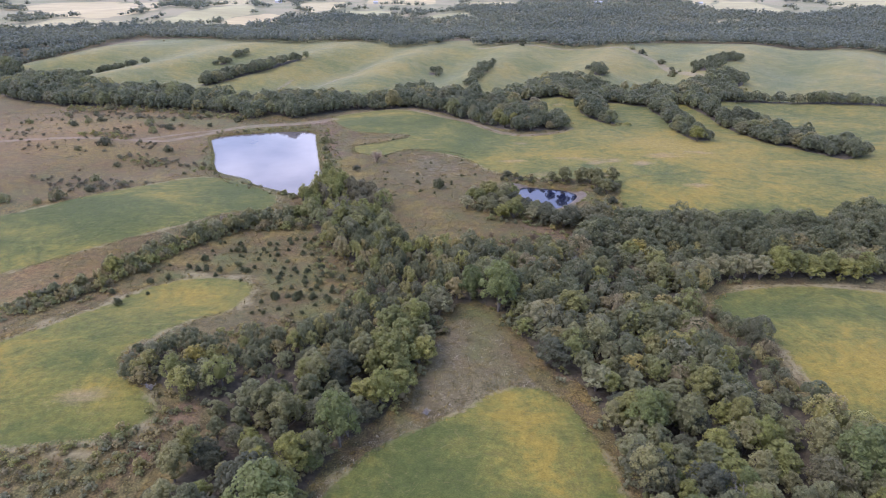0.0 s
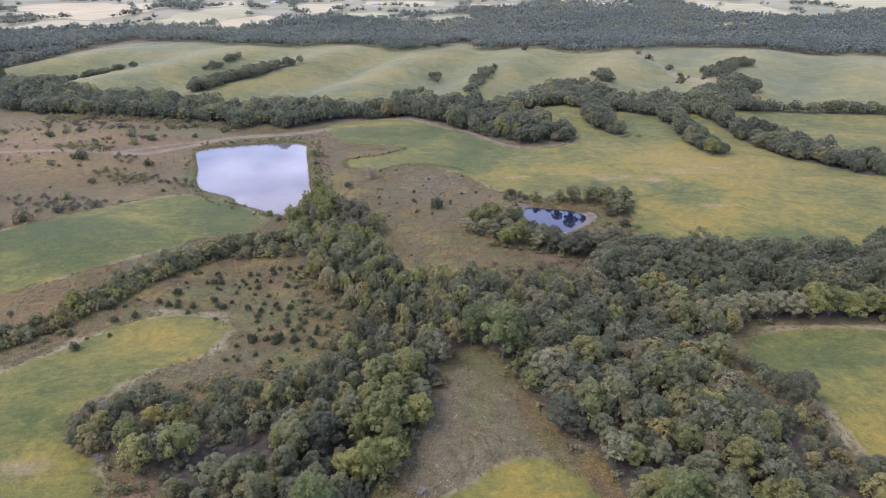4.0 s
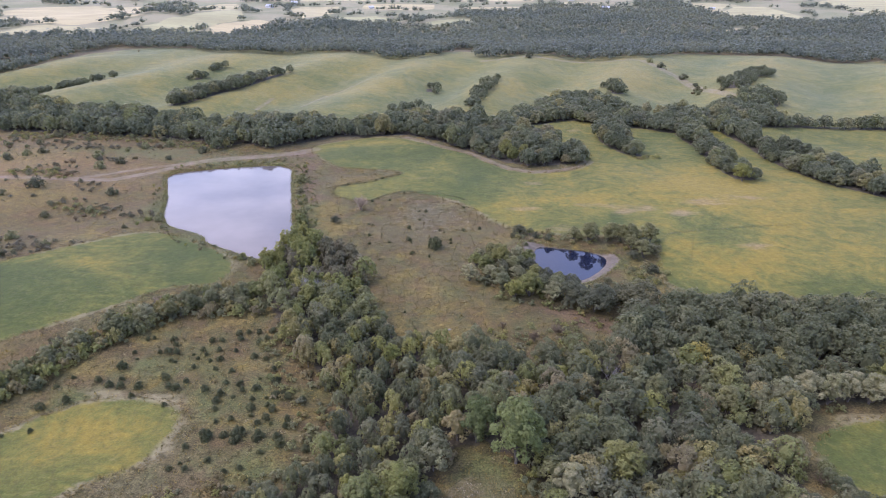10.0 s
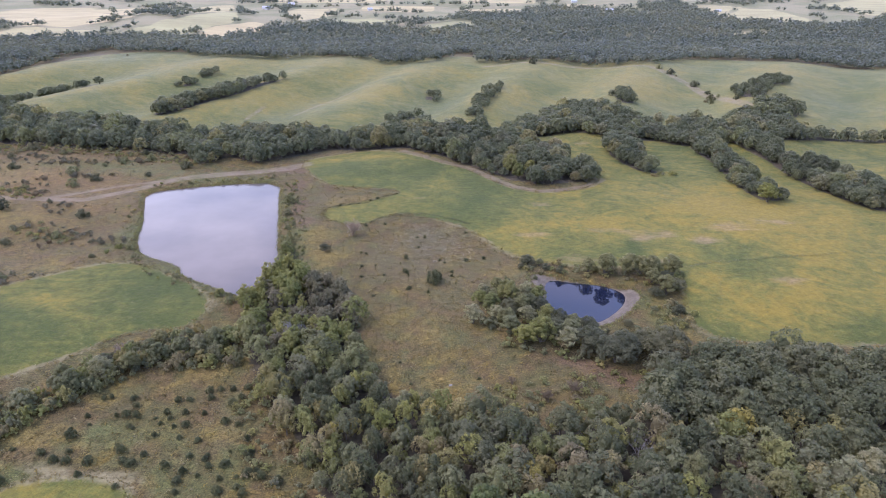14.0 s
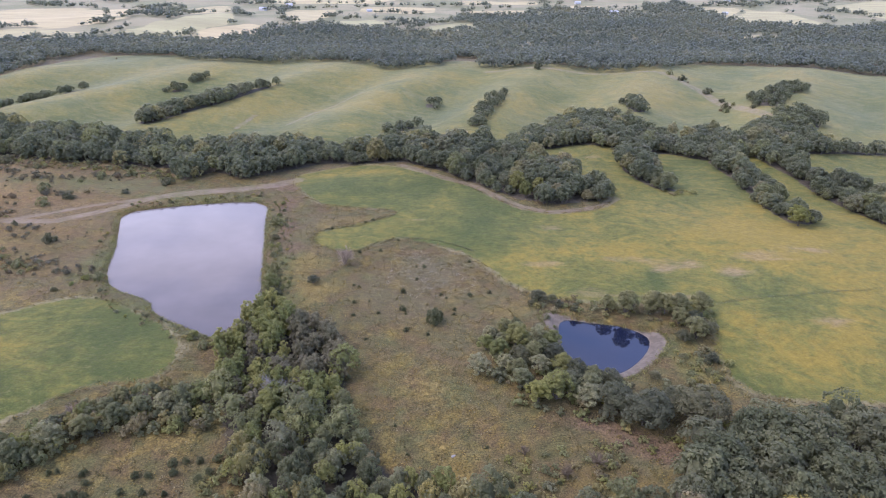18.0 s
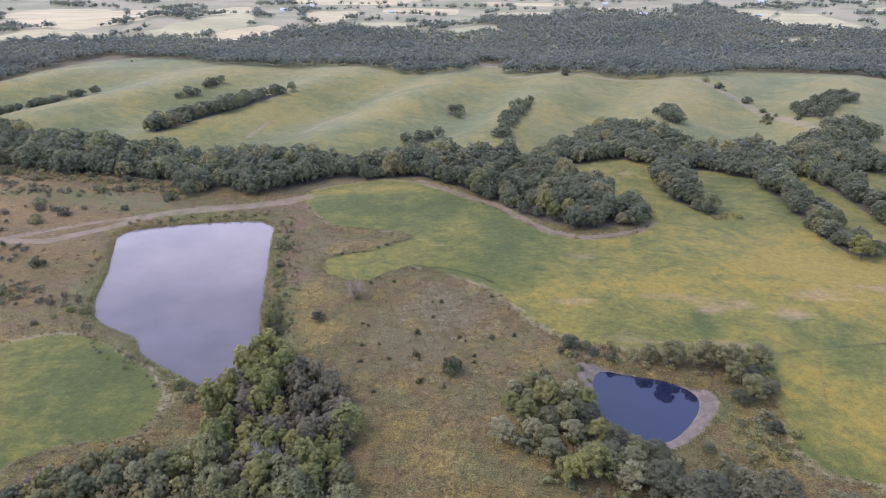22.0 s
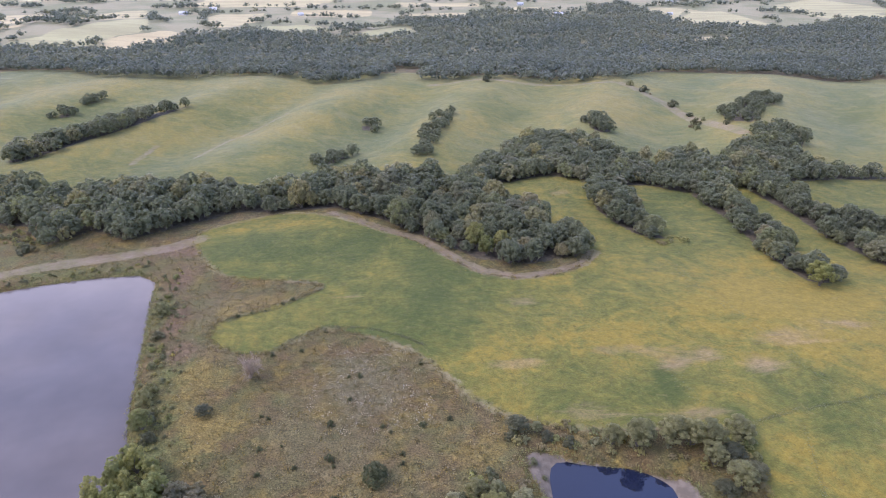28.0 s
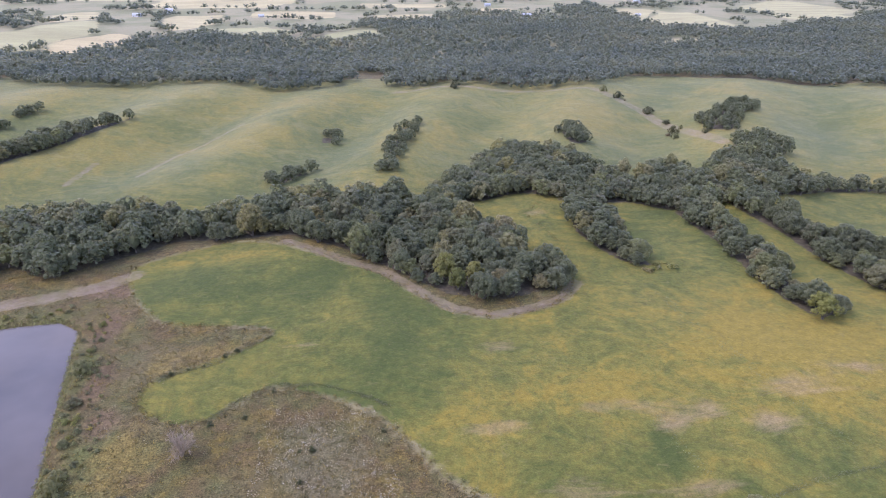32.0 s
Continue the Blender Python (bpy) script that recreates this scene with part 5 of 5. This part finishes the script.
HILL_BUSHES = [(-170, 350), (-169, 328), (-212, 352), (-204, 371), (-215, 338), (-254, 430), (-197, 421), (-152, 421), (-187, 448), (-198, 308), (-183, 295), (-165, 289), (-258, 423), (-217, 393), (-169, 323),
               (-213, 378), (-134, 320), (-206, 350), (-184, 319), (-214, 394), (-206, 406), (-253, 449), (-178, 436), (-230, 440), (-160, 440), (-240, 410), (-192, 262), (-185, 267), (-176, 277), (-209, 264)]
BROWN_HILL = np.array([(-300, 360), (-200, 375), (-160, 405), (-150, 420), (-200, 440), (-300, 440)], float)
many([lambda k=k: make_shrub("hillside_bush", 580 + k, 2.2, -1.2, 3.0, 14, 36, 0.21, "dome", (LEAF_OAK, LEAF_GREY, LEAF_RUST)[k], "scrubby bush on the brown hillside", "bush", "bushes on the hillsides") for k in range(3)],
     HILL_BUSHES + RIDGE_BUSHES + [tuple(p) for p in scatter(RNG, BROWN_HILL, 20, 0.5, 0.5)], (0.6, 1.5))
ROUND_CEDAR = make_shrub("cedar", 600, 2.5, -1.0, 4.6, 26, 56, 0.19, "dome", LEAF_CEDAR, "large blue-green rounded cedar standing alone in weeds", "cedar", "")
ROUND_CEDAR.matrix_basis = at_ground(-12, 297, 0.0, 1.2)


def make_dead(seed, top, label, mat, levels):
    rng = np.random.default_rng(seed)
    root = tagged(new("dead_tree"), label, "dead tree", "leafless trees")
    v, q = bare_branches(rng, top, levels, *((0.46, 0.10, 8 if mat is TWIG else 5, 0.24) if levels == 4 else (0.45, 0.12)))
    part("leafless_crown", mesh_of("leafless_crown", v, [q], [mat]), root)
    v, q = limb((0, 0, -0.5), (0.1, 0, top * 0.35), 0.2, 0.12, 7)
    part("trunk", mesh_of("trunk", v, [q], [mat], smooth=True), root)
    return root


def make_stone(x, y, size):
    rng = np.random.default_rng(655)
    v, f = ico(3)
    v = v * (1 + 0.10 * np.sin(3.1 * v[:, :1] + 2.0 * v[:, 1:2]) + rng.normal(0, 0.02, (len(v), 1))) * (1.0, 0.7, 0.45) * size
    ob = tagged(new("stone", mesh_of("stone", v, [f], [plain_stone])), "pale weathered boulder lying in the dry weeds", "boulder")
    ob.matrix_basis = at_ground(x, y, 0.6)


plain_stone = bark_material("pale_limestone", (0.22, 0.20, 0.17), (0.32, 0.30, 0.26))
make_stone(-5, 238, 0.6)
TWIG, BROWN_TWIG = bark_material("pale_pinkish_twigs", (0.28, 0.215, 0.145), (0.37, 0.30, 0.215)), bark_material("brown_twigs", (0.150, 0.115, 0.070), (0.215, 0.170, 0.110))
FORKED, SHRUBBY = "grey dead tree with bare forked branches", "brownish leafless shrub in the weeds"
for k, (x, y, top, mat, levels, label) in enumerate((
        (-48.5, 337, 8.5, TWIG, 4, "pale pinkish leafless shrub at the field edge"), (-52, 256.5, 10.0, DEADWOOD, 3, FORKED), (61, 102, 9.5, DEADWOOD, 3, FORKED), (-75.5, 290, 4.5, TWIG, 4, "pale twiggy shrub overhanging the pond"),
        (-170, 318, 4.0, BROWN_TWIG, 3, "grey twiggy shrub on the hillside"), (-60, 250, 7.0, BROWN_TWIG, 3, "brown leafless tree at the wood's edge"), (29, 236, 4.6, BROWN_TWIG, 4, SHRUBBY), (21, 232, 4.2, BROWN_TWIG, 4, SHRUBBY),
        (12, 239, 3.2, BROWN_TWIG, 3, SHRUBBY), (40, 212, 8.0, DEADWOOD, 3, FORKED), (-82.5, 134.5, 3.2, DEADWOOD, 3, "heap of bleached dead branches at the thicket's foot"), (-8.5, 128.5, 2.6, DEADWOOD, 3, "bleached fallen branch at the head of the field"),
        (62, 208, 6.0, BROWN_TWIG, 4, "half-bare brown tree in the wood"), (-101, 247, 4.5, TWIG, 4, "pale twiggy tree in the hedgerow"), (-84, 252, 5.0, BROWN_TWIG, 4, "brown twiggy tree in the hedgerow"))):
    make_dead(620 + k, top, label, mat, levels).matrix_basis = at_ground(x, y, k * 1.3)
EDGE_SHRUB = make_dead(660, 4.5, "greyish brown leafless shrub at the field edge", BROWN_TWIG, 4)
EDGE_SHRUB.matrix_basis = at_ground(80, 176, 0.4, 0.95)
for k, (x, y, size) in enumerate(((76, 168, 1.02), (82, 160, 0.9), (78, 152, 1.06), (86, 148, 0.94), (83, 138, 1.02), (76, 143, 0.98), (88, 155, 0.8))):
    copy_thing(EDGE_SHRUB, at_ground(x, y, 1.7 * k, size))

# ---------------------------------------------------------------- brush, weeds and reeds
def shrub_kind(seed, R, top, clumps, leaves, size):
    rng = np.random.default_rng(seed)
    v, t, q = crown_of(rng, R, 0.0, top, clumps, leaves, size, ICO1, "dome", sides=3)
    return v, [(t, 0), (q, 0)]


def tuft_kind(seed, n, R, top, size):
    rng = np.random.default_rng(seed)
    p = rng.normal(0, R, (n, 3)) * (1, 1, 0)
    p[:, 2] = rng.uniform(0.15, 1, n) * top
    v, q = sprays(rng, p, rng.normal(0, 0.6, (n, 3)) + (0, 0, 0.8), size, 3)
    return v, [(q, 0)]


SHRUBS = [shrub_kind(700 + k, 1.5, 2.2, 6, 16, 0.28) for k in range(5)]
FINE_SHRUBS = [shrub_kind(710 + k, 1.5, 2.3, 9, 24, 0.185) for k in range(6)]
brush = np.concatenate([scatter(RNG, p, 5.4, 0.5, 0.75, -2.5) for p in NEAR_WOOD] + [scatter(RNG, POOL_TREES, 3.5, 0.5, 0.8, -2.0)])
brush = brush[inside(MUD, brush[:, 0], brush[:, 1]) < 0]
joined("underbrush", "tangled olive and brown brush under the wood", "brush", SHRUBS, brush, RNG.uniform(0.6, 1.5, len(brush)), RNG.uniform(0.7, 1.2, len(brush)), RNG.random(len(brush)) * 0.62 + 0.38, [LEAF_MIX], RNG)
hedge = scatter(RNG, HEDGE, 2.3, 0.5, 0.9, -0.5)
joined("hedgerow", "overgrown hedgerow of dull olive and rusty shrubs between fields", "hedge", FINE_SHRUBS, hedge, RNG.uniform(0.6, 1.6, len(hedge)), RNG.uniform(0.8, 1.5, len(hedge)), RNG.random(len(hedge)) ** 0.6 * 0.62 + 0.36, [LEAF_MIX], RNG)
THICKETS = [np.array(p, float) for p in ([(-110, 100), (-80, 95), (-66, 118), (-78, 124), (-95, 113), (-112, 111)], [(-40, 178), (-33, 205), (-50, 222), (-62, 240), (-58, 215), (-45, 195)],
                                         [(28, 226), (50, 246), (40, 244), (25, 242), (8, 236), (-6, 222)], [(-75, 160), (-50, 160), (-40, 175), (-60, 172)], [(-78, 106), (-68, 108), (-66, 122), (-75, 132), (-82, 120)], [(-145, 165), (-120, 185), (-124, 195), (-150, 180)], [(60, 262), (74, 276), (68, 282), (56, 268)], [(18, 309), (30, 304), (46, 302), (58, 301), (66, 296), (75, 293), (78, 303), (70, 308), (56, 308), (40, 309), (26, 314)], [(58, 282), (70, 285), (70, 275), (60, 274)],
                                         [(-232, 365), (-205, 362), (-200, 372), (-228, 378)], [(-190, 330), (-165, 322), (-160, 332), (-185, 340)], [(-290, 440), (-200, 440), (-150, 425), (-150, 440), (-210, 458), (-290, 462)], [(95, 424), (106, 425), (109, 419), (98, 417)])]
thick = np.concatenate([scatter(RNG, p, 3.0, 0.5, 0.7, -1.0) for p in THICKETS])
joined("thicket", "rusty brown and olive thicket at the edge of the pasture", "brush", FINE_SHRUBS, thick, RNG.uniform(0.5, 1.1, len(thick)), RNG.uniform(0.6, 1.1, len(thick)), RNG.random(len(thick)) * 0.3 + 0.68, [LEAF_MIX], RNG)

BANKS = [np.array(p, float) for p in ([(-69, 296), (-61, 298), (-64, 318), (-70, 345), (-77, 372), (-86, 402), (-93, 404), (-88, 375), (-79, 341), (-74, 320), (-68, 306)], [(-74, 284), (-92, 290), (-108, 298), (-130, 314), (-134, 310), (-112, 294), (-92, 283), (-78, 278)],
                                      [(-159, 388), (-140, 396), (-97, 407), (-98, 410), (-141, 400), (-163, 392)], [(-137, 318), (-143, 345), (-155, 368), (-158, 366), (-147, 345), (-141, 320)])]
growth = np.concatenate([scatter(RNG, p, 2.2, 0.5, 0.6) for p in BANKS])
joined("bank_growth", "low olive and golden growth along the pond bank", "brush", FINE_SHRUBS, growth, RNG.uniform(0.2, 0.75, len(growth)) ** 1.2, RNG.uniform(0.6, 1.2, len(growth)), RNG.random(len(growth)) * 0.62 + 0.38, [LEAF_MIX], RNG)

LEAF_SCRUB = leaf_material("grey_olive_scrub_twigs", ((0, (0.118, 0.112, 0.074)), (0.35, (0.160, 0.146, 0.104)), (0.6, (0.105, 0.110, 0.060)), (0.8, (0.175, 0.160, 0.112)), (1, (0.200, 0.170, 0.085))), 1.15, 0.3, True, (1, 1, 1))
# scrub on the brown hillside: x, y, reach east, reach north, plants
SCRUB = [(-258, 434, 12, 5, 40), (-240, 427, 8, 4, 26), (-214, 382, 6, 5, 28), (-168, 332, 7, 5, 40), (-185, 358, 5, 6, 22), (-145, 326, 7, 2.5, 26), (-180, 285, 13, 4, 60), (-193, 294, 8, 5, 30), (-215, 452, 14, 4, 60), (-200, 403, 8, 3, 30),
         (-223, 425, 7, 5, 30), (-190, 432, 8, 4, 36), (-206, 424, 6, 3, 16), (-160, 434, 5, 3, 20), (-216, 422, 6, 4, 20), (-270, 370, 14, 8, 30), (-285, 415, 14, 8, 30), (-165, 288, 8, 3, 26), (-240, 345, 16, 8, 26), (-135, 188, 6, 4, 26), (-118, 222, 5, 3, 22), (-100, 245, 6, 3, 22), (-128, 205, 4, 4, 18), (-82, 254, 6, 3, 18)]
scrub = np.concatenate([np.column_stack([RNG.normal(x, a, c), RNG.normal(y, b, c)]) for x, y, a, b, c in [(x, y, a, b, int(c * 0.6)) for x, y, a, b, c in SCRUB]])
scrub = scrub[(np.max([inside(q, scrub[:, 0], scrub[:, 1]) for q in HAY], 0) < -1) & (water_mask(scrub[:, 0], scrub[:, 1]) < -1.5)]
joined("hillside_scrub", "grey and olive twiggy scrub on the brown hillside", "brush", FINE_SHRUBS, scrub, RNG.uniform(0.35, 0.95, len(scrub)), RNG.uniform(0.7, 1.3, len(scrub)), RNG.random(len(scrub)), [LEAF_SCRUB], RNG)
dots = np.column_stack([RNG.uniform(-330, -150, 260), RNG.uniform(320, 455, 260)])
dots = dots[(np.max([inside(q, dots[:, 0], dots[:, 1]) for q in HAY], 0) < -1) & (water_mask(dots[:, 0], dots[:, 1]) < -3) & (np.min([from_line(l, dots[:, 0], dots[:, 1]) - w for l, w in TRACKS], 0) > 1)]
joined("tussocks", "small dark tussocks dotted over the brown hillside", "brush", SHRUBS, dots, RNG.uniform(0.15, 0.4, len(dots)), RNG.uniform(0.6, 1.0, len(dots)), RNG.random(len(dots)) * 0.7, [LEAF_SCRUB], RNG)

TUFTS = [tuft_kind(720 + k, 5, 0.42, 0.45, 0.17) for k in range(6)]


def open_weeds(count, x0, x1, y0, y1):
    p = np.column_stack([RNG.uniform(x0, x1, count), RNG.uniform(y0, y1, count)])
    hay = np.max([inside(q, p[:, 0], p[:, 1]) for q in HAY], 0)
    wood = np.max([inside(q, p[:, 0], p[:, 1]) for q in (*NEAR_WOOD, TREE_LINE)], 0)
    track = np.min([from_line(l, p[:, 0], p[:, 1]) - w for l, w in TRACKS], 0)
    return p[(hay < 0.5) & (wood < 2) & (track > 0) & (water_mask(p[:, 0], p[:, 1]) < -0.5) & (inside(MUD, p[:, 0], p[:, 1]) < 0)]


weeds = open_weeds(56000, -150, 85, 90, 440)
joined("weeds", "dry brown and golden weeds of the rough pasture", "weeds", TUFTS, weeds, RNG.uniform(0.5, 1.3, len(weeds)), RNG.uniform(0.6, 1.3, len(weeds)), RNG.random(len(weeds)), [WEED_TUFT], RNG)
far_weeds = open_weeds(14000, -330, -150, 200, 450)
joined("hillside_weeds", "rusty brown weeds of the far hillside", "weeds", TUFTS, far_weeds, RNG.uniform(0.7, 1.5, len(far_weeds)), RNG.uniform(0.3, 0.7, len(far_weeds)), RNG.random(len(far_weeds)) * 0.5 + 0.28, [WEED_TUFT], RNG)
stubble = scatter(RNG, PALE, 0.9, 0.5, 0.8)
stubble = np.concatenate([stubble, scatter(RNG, PALE_KNOLL, 1.5, 0.5, 0.5)])
joined("pale_stalks", "pale dried weed stalks at the head of the field", "weeds", TUFTS, stubble, RNG.uniform(0.35, 0.85, len(stubble)), RNG.uniform(0.5, 1.0, len(stubble)), RNG.random(len(stubble)) ** 0.8, [WEED_TUFT], RNG)
rims = []
for outline, count in zip(HAY[:5], (500, 500, 900, 900, 2600)):
    q, u = RNG.integers(0, len(outline), count), RNG.random((count, 1))
    rims.append(outline[q] * (1 - u) + np.roll(outline, -1, 0)[q] * u + RNG.normal(0, 0.9, (count, 2)))
rims = np.concatenate(rims)
rims = rims[(np.max([inside(q, rims[:, 0], rims[:, 1]) for q in NEAR_WOOD], 0) < 0) & (np.abs(rims[:, 0]) < 190)]
joined("field_edge_weeds", "rank weeds along the margins of the hay fields", "weeds", TUFTS, rims, RNG.uniform(0.5, 1.3, len(rims)), RNG.uniform(0.6, 1.3, len(rims)), RNG.random(len(rims)), [WEED_TUFT], RNG)
# whitish seed heads in loose drifts over the knoll, the pale apron and the field margin
heads = np.concatenate([scatter(RNG, PALE, 0.62, 0.5, 0.75), scatter(RNG, PALE_KNOLL, 0.8, 0.5, 0.8, -6.0), scatter(RNG, MARGIN, 0.5, 0.5, 0.9, -0.5)])
drift = np.sin(heads[:, 0] / 3.1 + 1.7 * np.sin(heads[:, 1] / 4.3)) * np.sin(heads[:, 1] / 2.7 + 1.3 * np.sin(heads[:, 0] / 5.1)) + 0.8 * np.sin(heads[:, 0] / 9.0 + 1.1) * np.sin(heads[:, 1] / 8.0 + 0.4)
west = (heads[:, 1] < 200) & (heads[:, 0] < 2)
heads = heads[(drift + RNG.normal(0, 0.3, len(heads)) + 0.75 * west + 0.6 * (heads[:, 1] > 250) > 0.45) & (np.max([inside(q, heads[:, 0], heads[:, 1]) for q in HAY], 0) < 0.5)]
joined("seed_heads", "drifts of whitish dried seed heads among the weeds", "weeds", TUFTS, heads, RNG.uniform(0.35, 0.85, len(heads)) * np.where(heads[:, 1] < 200, 0.95, 1.2), RNG.uniform(0.7, 1.2, len(heads)), RNG.random(len(heads)), [SEED_HEADS], RNG)
# dark rank weeds on the washed-out brink of the big hay field, and in the ruts and the gully that cross it
def along(line, count, spread):
    line = np.array(line, float)
    k, u = RNG.integers(0, len(line) - 1, count), RNG.random((count, 1))
    return line[k] * (1 - u) + line[k + 1] * u + RNG.normal(0, spread, (count, 2))


brink = np.concatenate([along([(-45, 349), (-39, 356), (-29, 362), (-18, 361), (-7, 356), (1, 350)], 420, 0.4), along([(-62, 367), (-59, 369), (-50, 372), (-43, 378), (-33, 387)], 320, 0.6)])
joined("field_brink_weeds", "dark rank weeds on the eroded brink of the hay field", "weeds", TUFTS, brink, RNG.uniform(0.35, 1.1, len(brink)), RNG.uniform(0.5, 1.0, len(brink)), RNG.random(len(brink)) * 0.6, [LEAF_MIX], RNG)
ruts = np.concatenate([along([(80, 310), (95, 314), (110, 316), (123, 319), (137, 321), (180, 332)], 1100, 0.4), along([(94, 402), (95, 384), (103, 348), (109, 322)], 380, 0.22), along([(159, 331), (147, 304), (128, 278), (110, 264)], 300, 0.2),
                       along([(94, 311), (85, 285), (78, 268)], 240, 0.2), along([(96, 402), (97, 384), (105, 348), (111, 322)], 300, 0.22), along([(68, 340), (70, 328), (72, 318)], 160, 0.9)])
joined("rut_weeds", "lines of dark green weeds in old wheel ruts and a shallow gully", "weeds", TUFTS, ruts, RNG.uniform(0.4, 1.0, len(ruts)), RNG.uniform(0.2, 0.5, len(ruts)), RNG.random(len(ruts)) * 0.35, [LEAF_MIX], RNG)
ring = np.column_stack([RNG.uniform(-165, 62, 150000), RNG.uniform(265, 405, 150000)])
wet = np.maximum(inside(BIG_POND, ring[:, 0], ring[:, 1]), inside(MUD, ring[:, 0], ring[:, 1]) - 1)
ring = ring[(wet < -0.6) & (wet > -2.6)][:2600]
joined("reeds", "fringe of green and yellow reeds along the pond banks", "reeds", TUFTS, ring, RNG.uniform(0.5, 1.1, len(ring)), RNG.uniform(0.9, 1.8, len(ring)), RNG.random(len(ring)) * 0.3 + 0.6, [LEAF_MIX], RNG)


# ---------------------------------------------------------------- far farm buildings
def plain(name, a, b):
    n = Nodes(name)
    return n.done(n.mix(n.ramp(n.noise(0.8, 4), (0.35, 0), (0.65, 1)), a, b), 0.7)


WHITE_SIDING, GREY_ROOF, DARK_PANE = plain("white_siding", (0.52, 0.52, 0.50), (0.66, 0.65, 0.63)), plain("grey_metal_roof", (0.42, 0.43, 0.45), (0.55, 0.56, 0.58)), plain("dark_window_pane", (0.03, 0.03, 0.035), (0.05, 0.05, 0.06))


def box_mesh(name, x0, x1, y0, y1, z0, z1, mat, ridge=0.0):
    """A box, or with a ridge a gabled roof that runs along x."""
    bm = bmesh.new()
    lower = [bm.verts.new(p) for p in ((x0, y0, z0), (x1, y0, z0), (x1, y1, z0), (x0, y1, z0))]
    if ridge:
        top = [bm.verts.new((x0, (y0 + y1) / 2, z0 + ridge)), bm.verts.new((x1, (y0 + y1) / 2, z0 + ridge))]
        for f in ((lower[0], lower[1], top[1], top[0]), (lower[2], lower[3], top[0], top[1]), (lower[1], lower[2], top[1]), (lower[3], lower[0], top[0]), lower[::-1]):
            bm.faces.new(f)
    else:
        upper = [bm.verts.new((v.co.x, v.co.y, z1)) for v in lower]
        for k in range(4):
            bm.faces.new((lower[k], lower[(k + 1) % 4], upper[(k + 1) % 4], upper[k]))
        bm.faces.new(upper)
        bm.faces.new(lower[::-1])
    bmesh.ops.bevel(bm, geom=list(bm.edges), offset=0.04, segments=1, affect="EDGES")
    me = bpy.data.meshes.new(name)
    bm.to_mesh(me)
    bm.free()
    me.materials.append(mat)
    return me


def make_farm(x, y, turn, length, width, height, name, label):
    root = tagged(new(name), label, name.replace("_", " "), "far farm buildings")
    part("wall", box_mesh("wall", -length / 2, length / 2, -width / 2, width / 2, -0.5, height, WHITE_SIDING), root)
    part("roof", box_mesh("roof", -length / 2 - 0.5, length / 2 + 0.5, -width / 2 - 0.5, width / 2 + 0.5, height + 0.004, 0, GREY_ROOF, width * 0.35), root)
    part("door", box_mesh("door", -1.5, 1.5, -width / 2 - 0.08, -width / 2 + 0.02, 0, min(3.0, height - 0.5), GREY_ROOF), root)
    for k in (-0.32, 0.32):
        part("window", box_mesh("window", k * length - 0.6, k * length + 0.6, -width / 2 - 0.06, -width / 2 + 0.02, 1.0, 2.2, DARK_PANE), root)
    root.matrix_basis = at_ground(x, y, radians(turn), 0.7)


for spec in ((212, 1461, 12, 16, 9, 4.5, "farmhouse", "white farmhouse with a grey roof among far fields"), (532, 1545, 20, 24, 12, 5, "barn", "long white barn with a metal roof"),
             (451, 1333, -10, 14, 8, 4, "shed", "white farm shed in a far field"), (249, 1296, 5, 20, 12, 6, "barn", "white barn in a far clearing"), (-364, 1313, -15, 18, 10, 5, "farmhouse", "pale farmhouse with a grey roof"),
             (-334, 1380, 8, 16, 12, 6, "barn", "white barn by a far tree belt"), (-174, 1305, 30, 12, 8, 4, "shed", "white farm shed beside a far hedge")):
    make_farm(*spec)
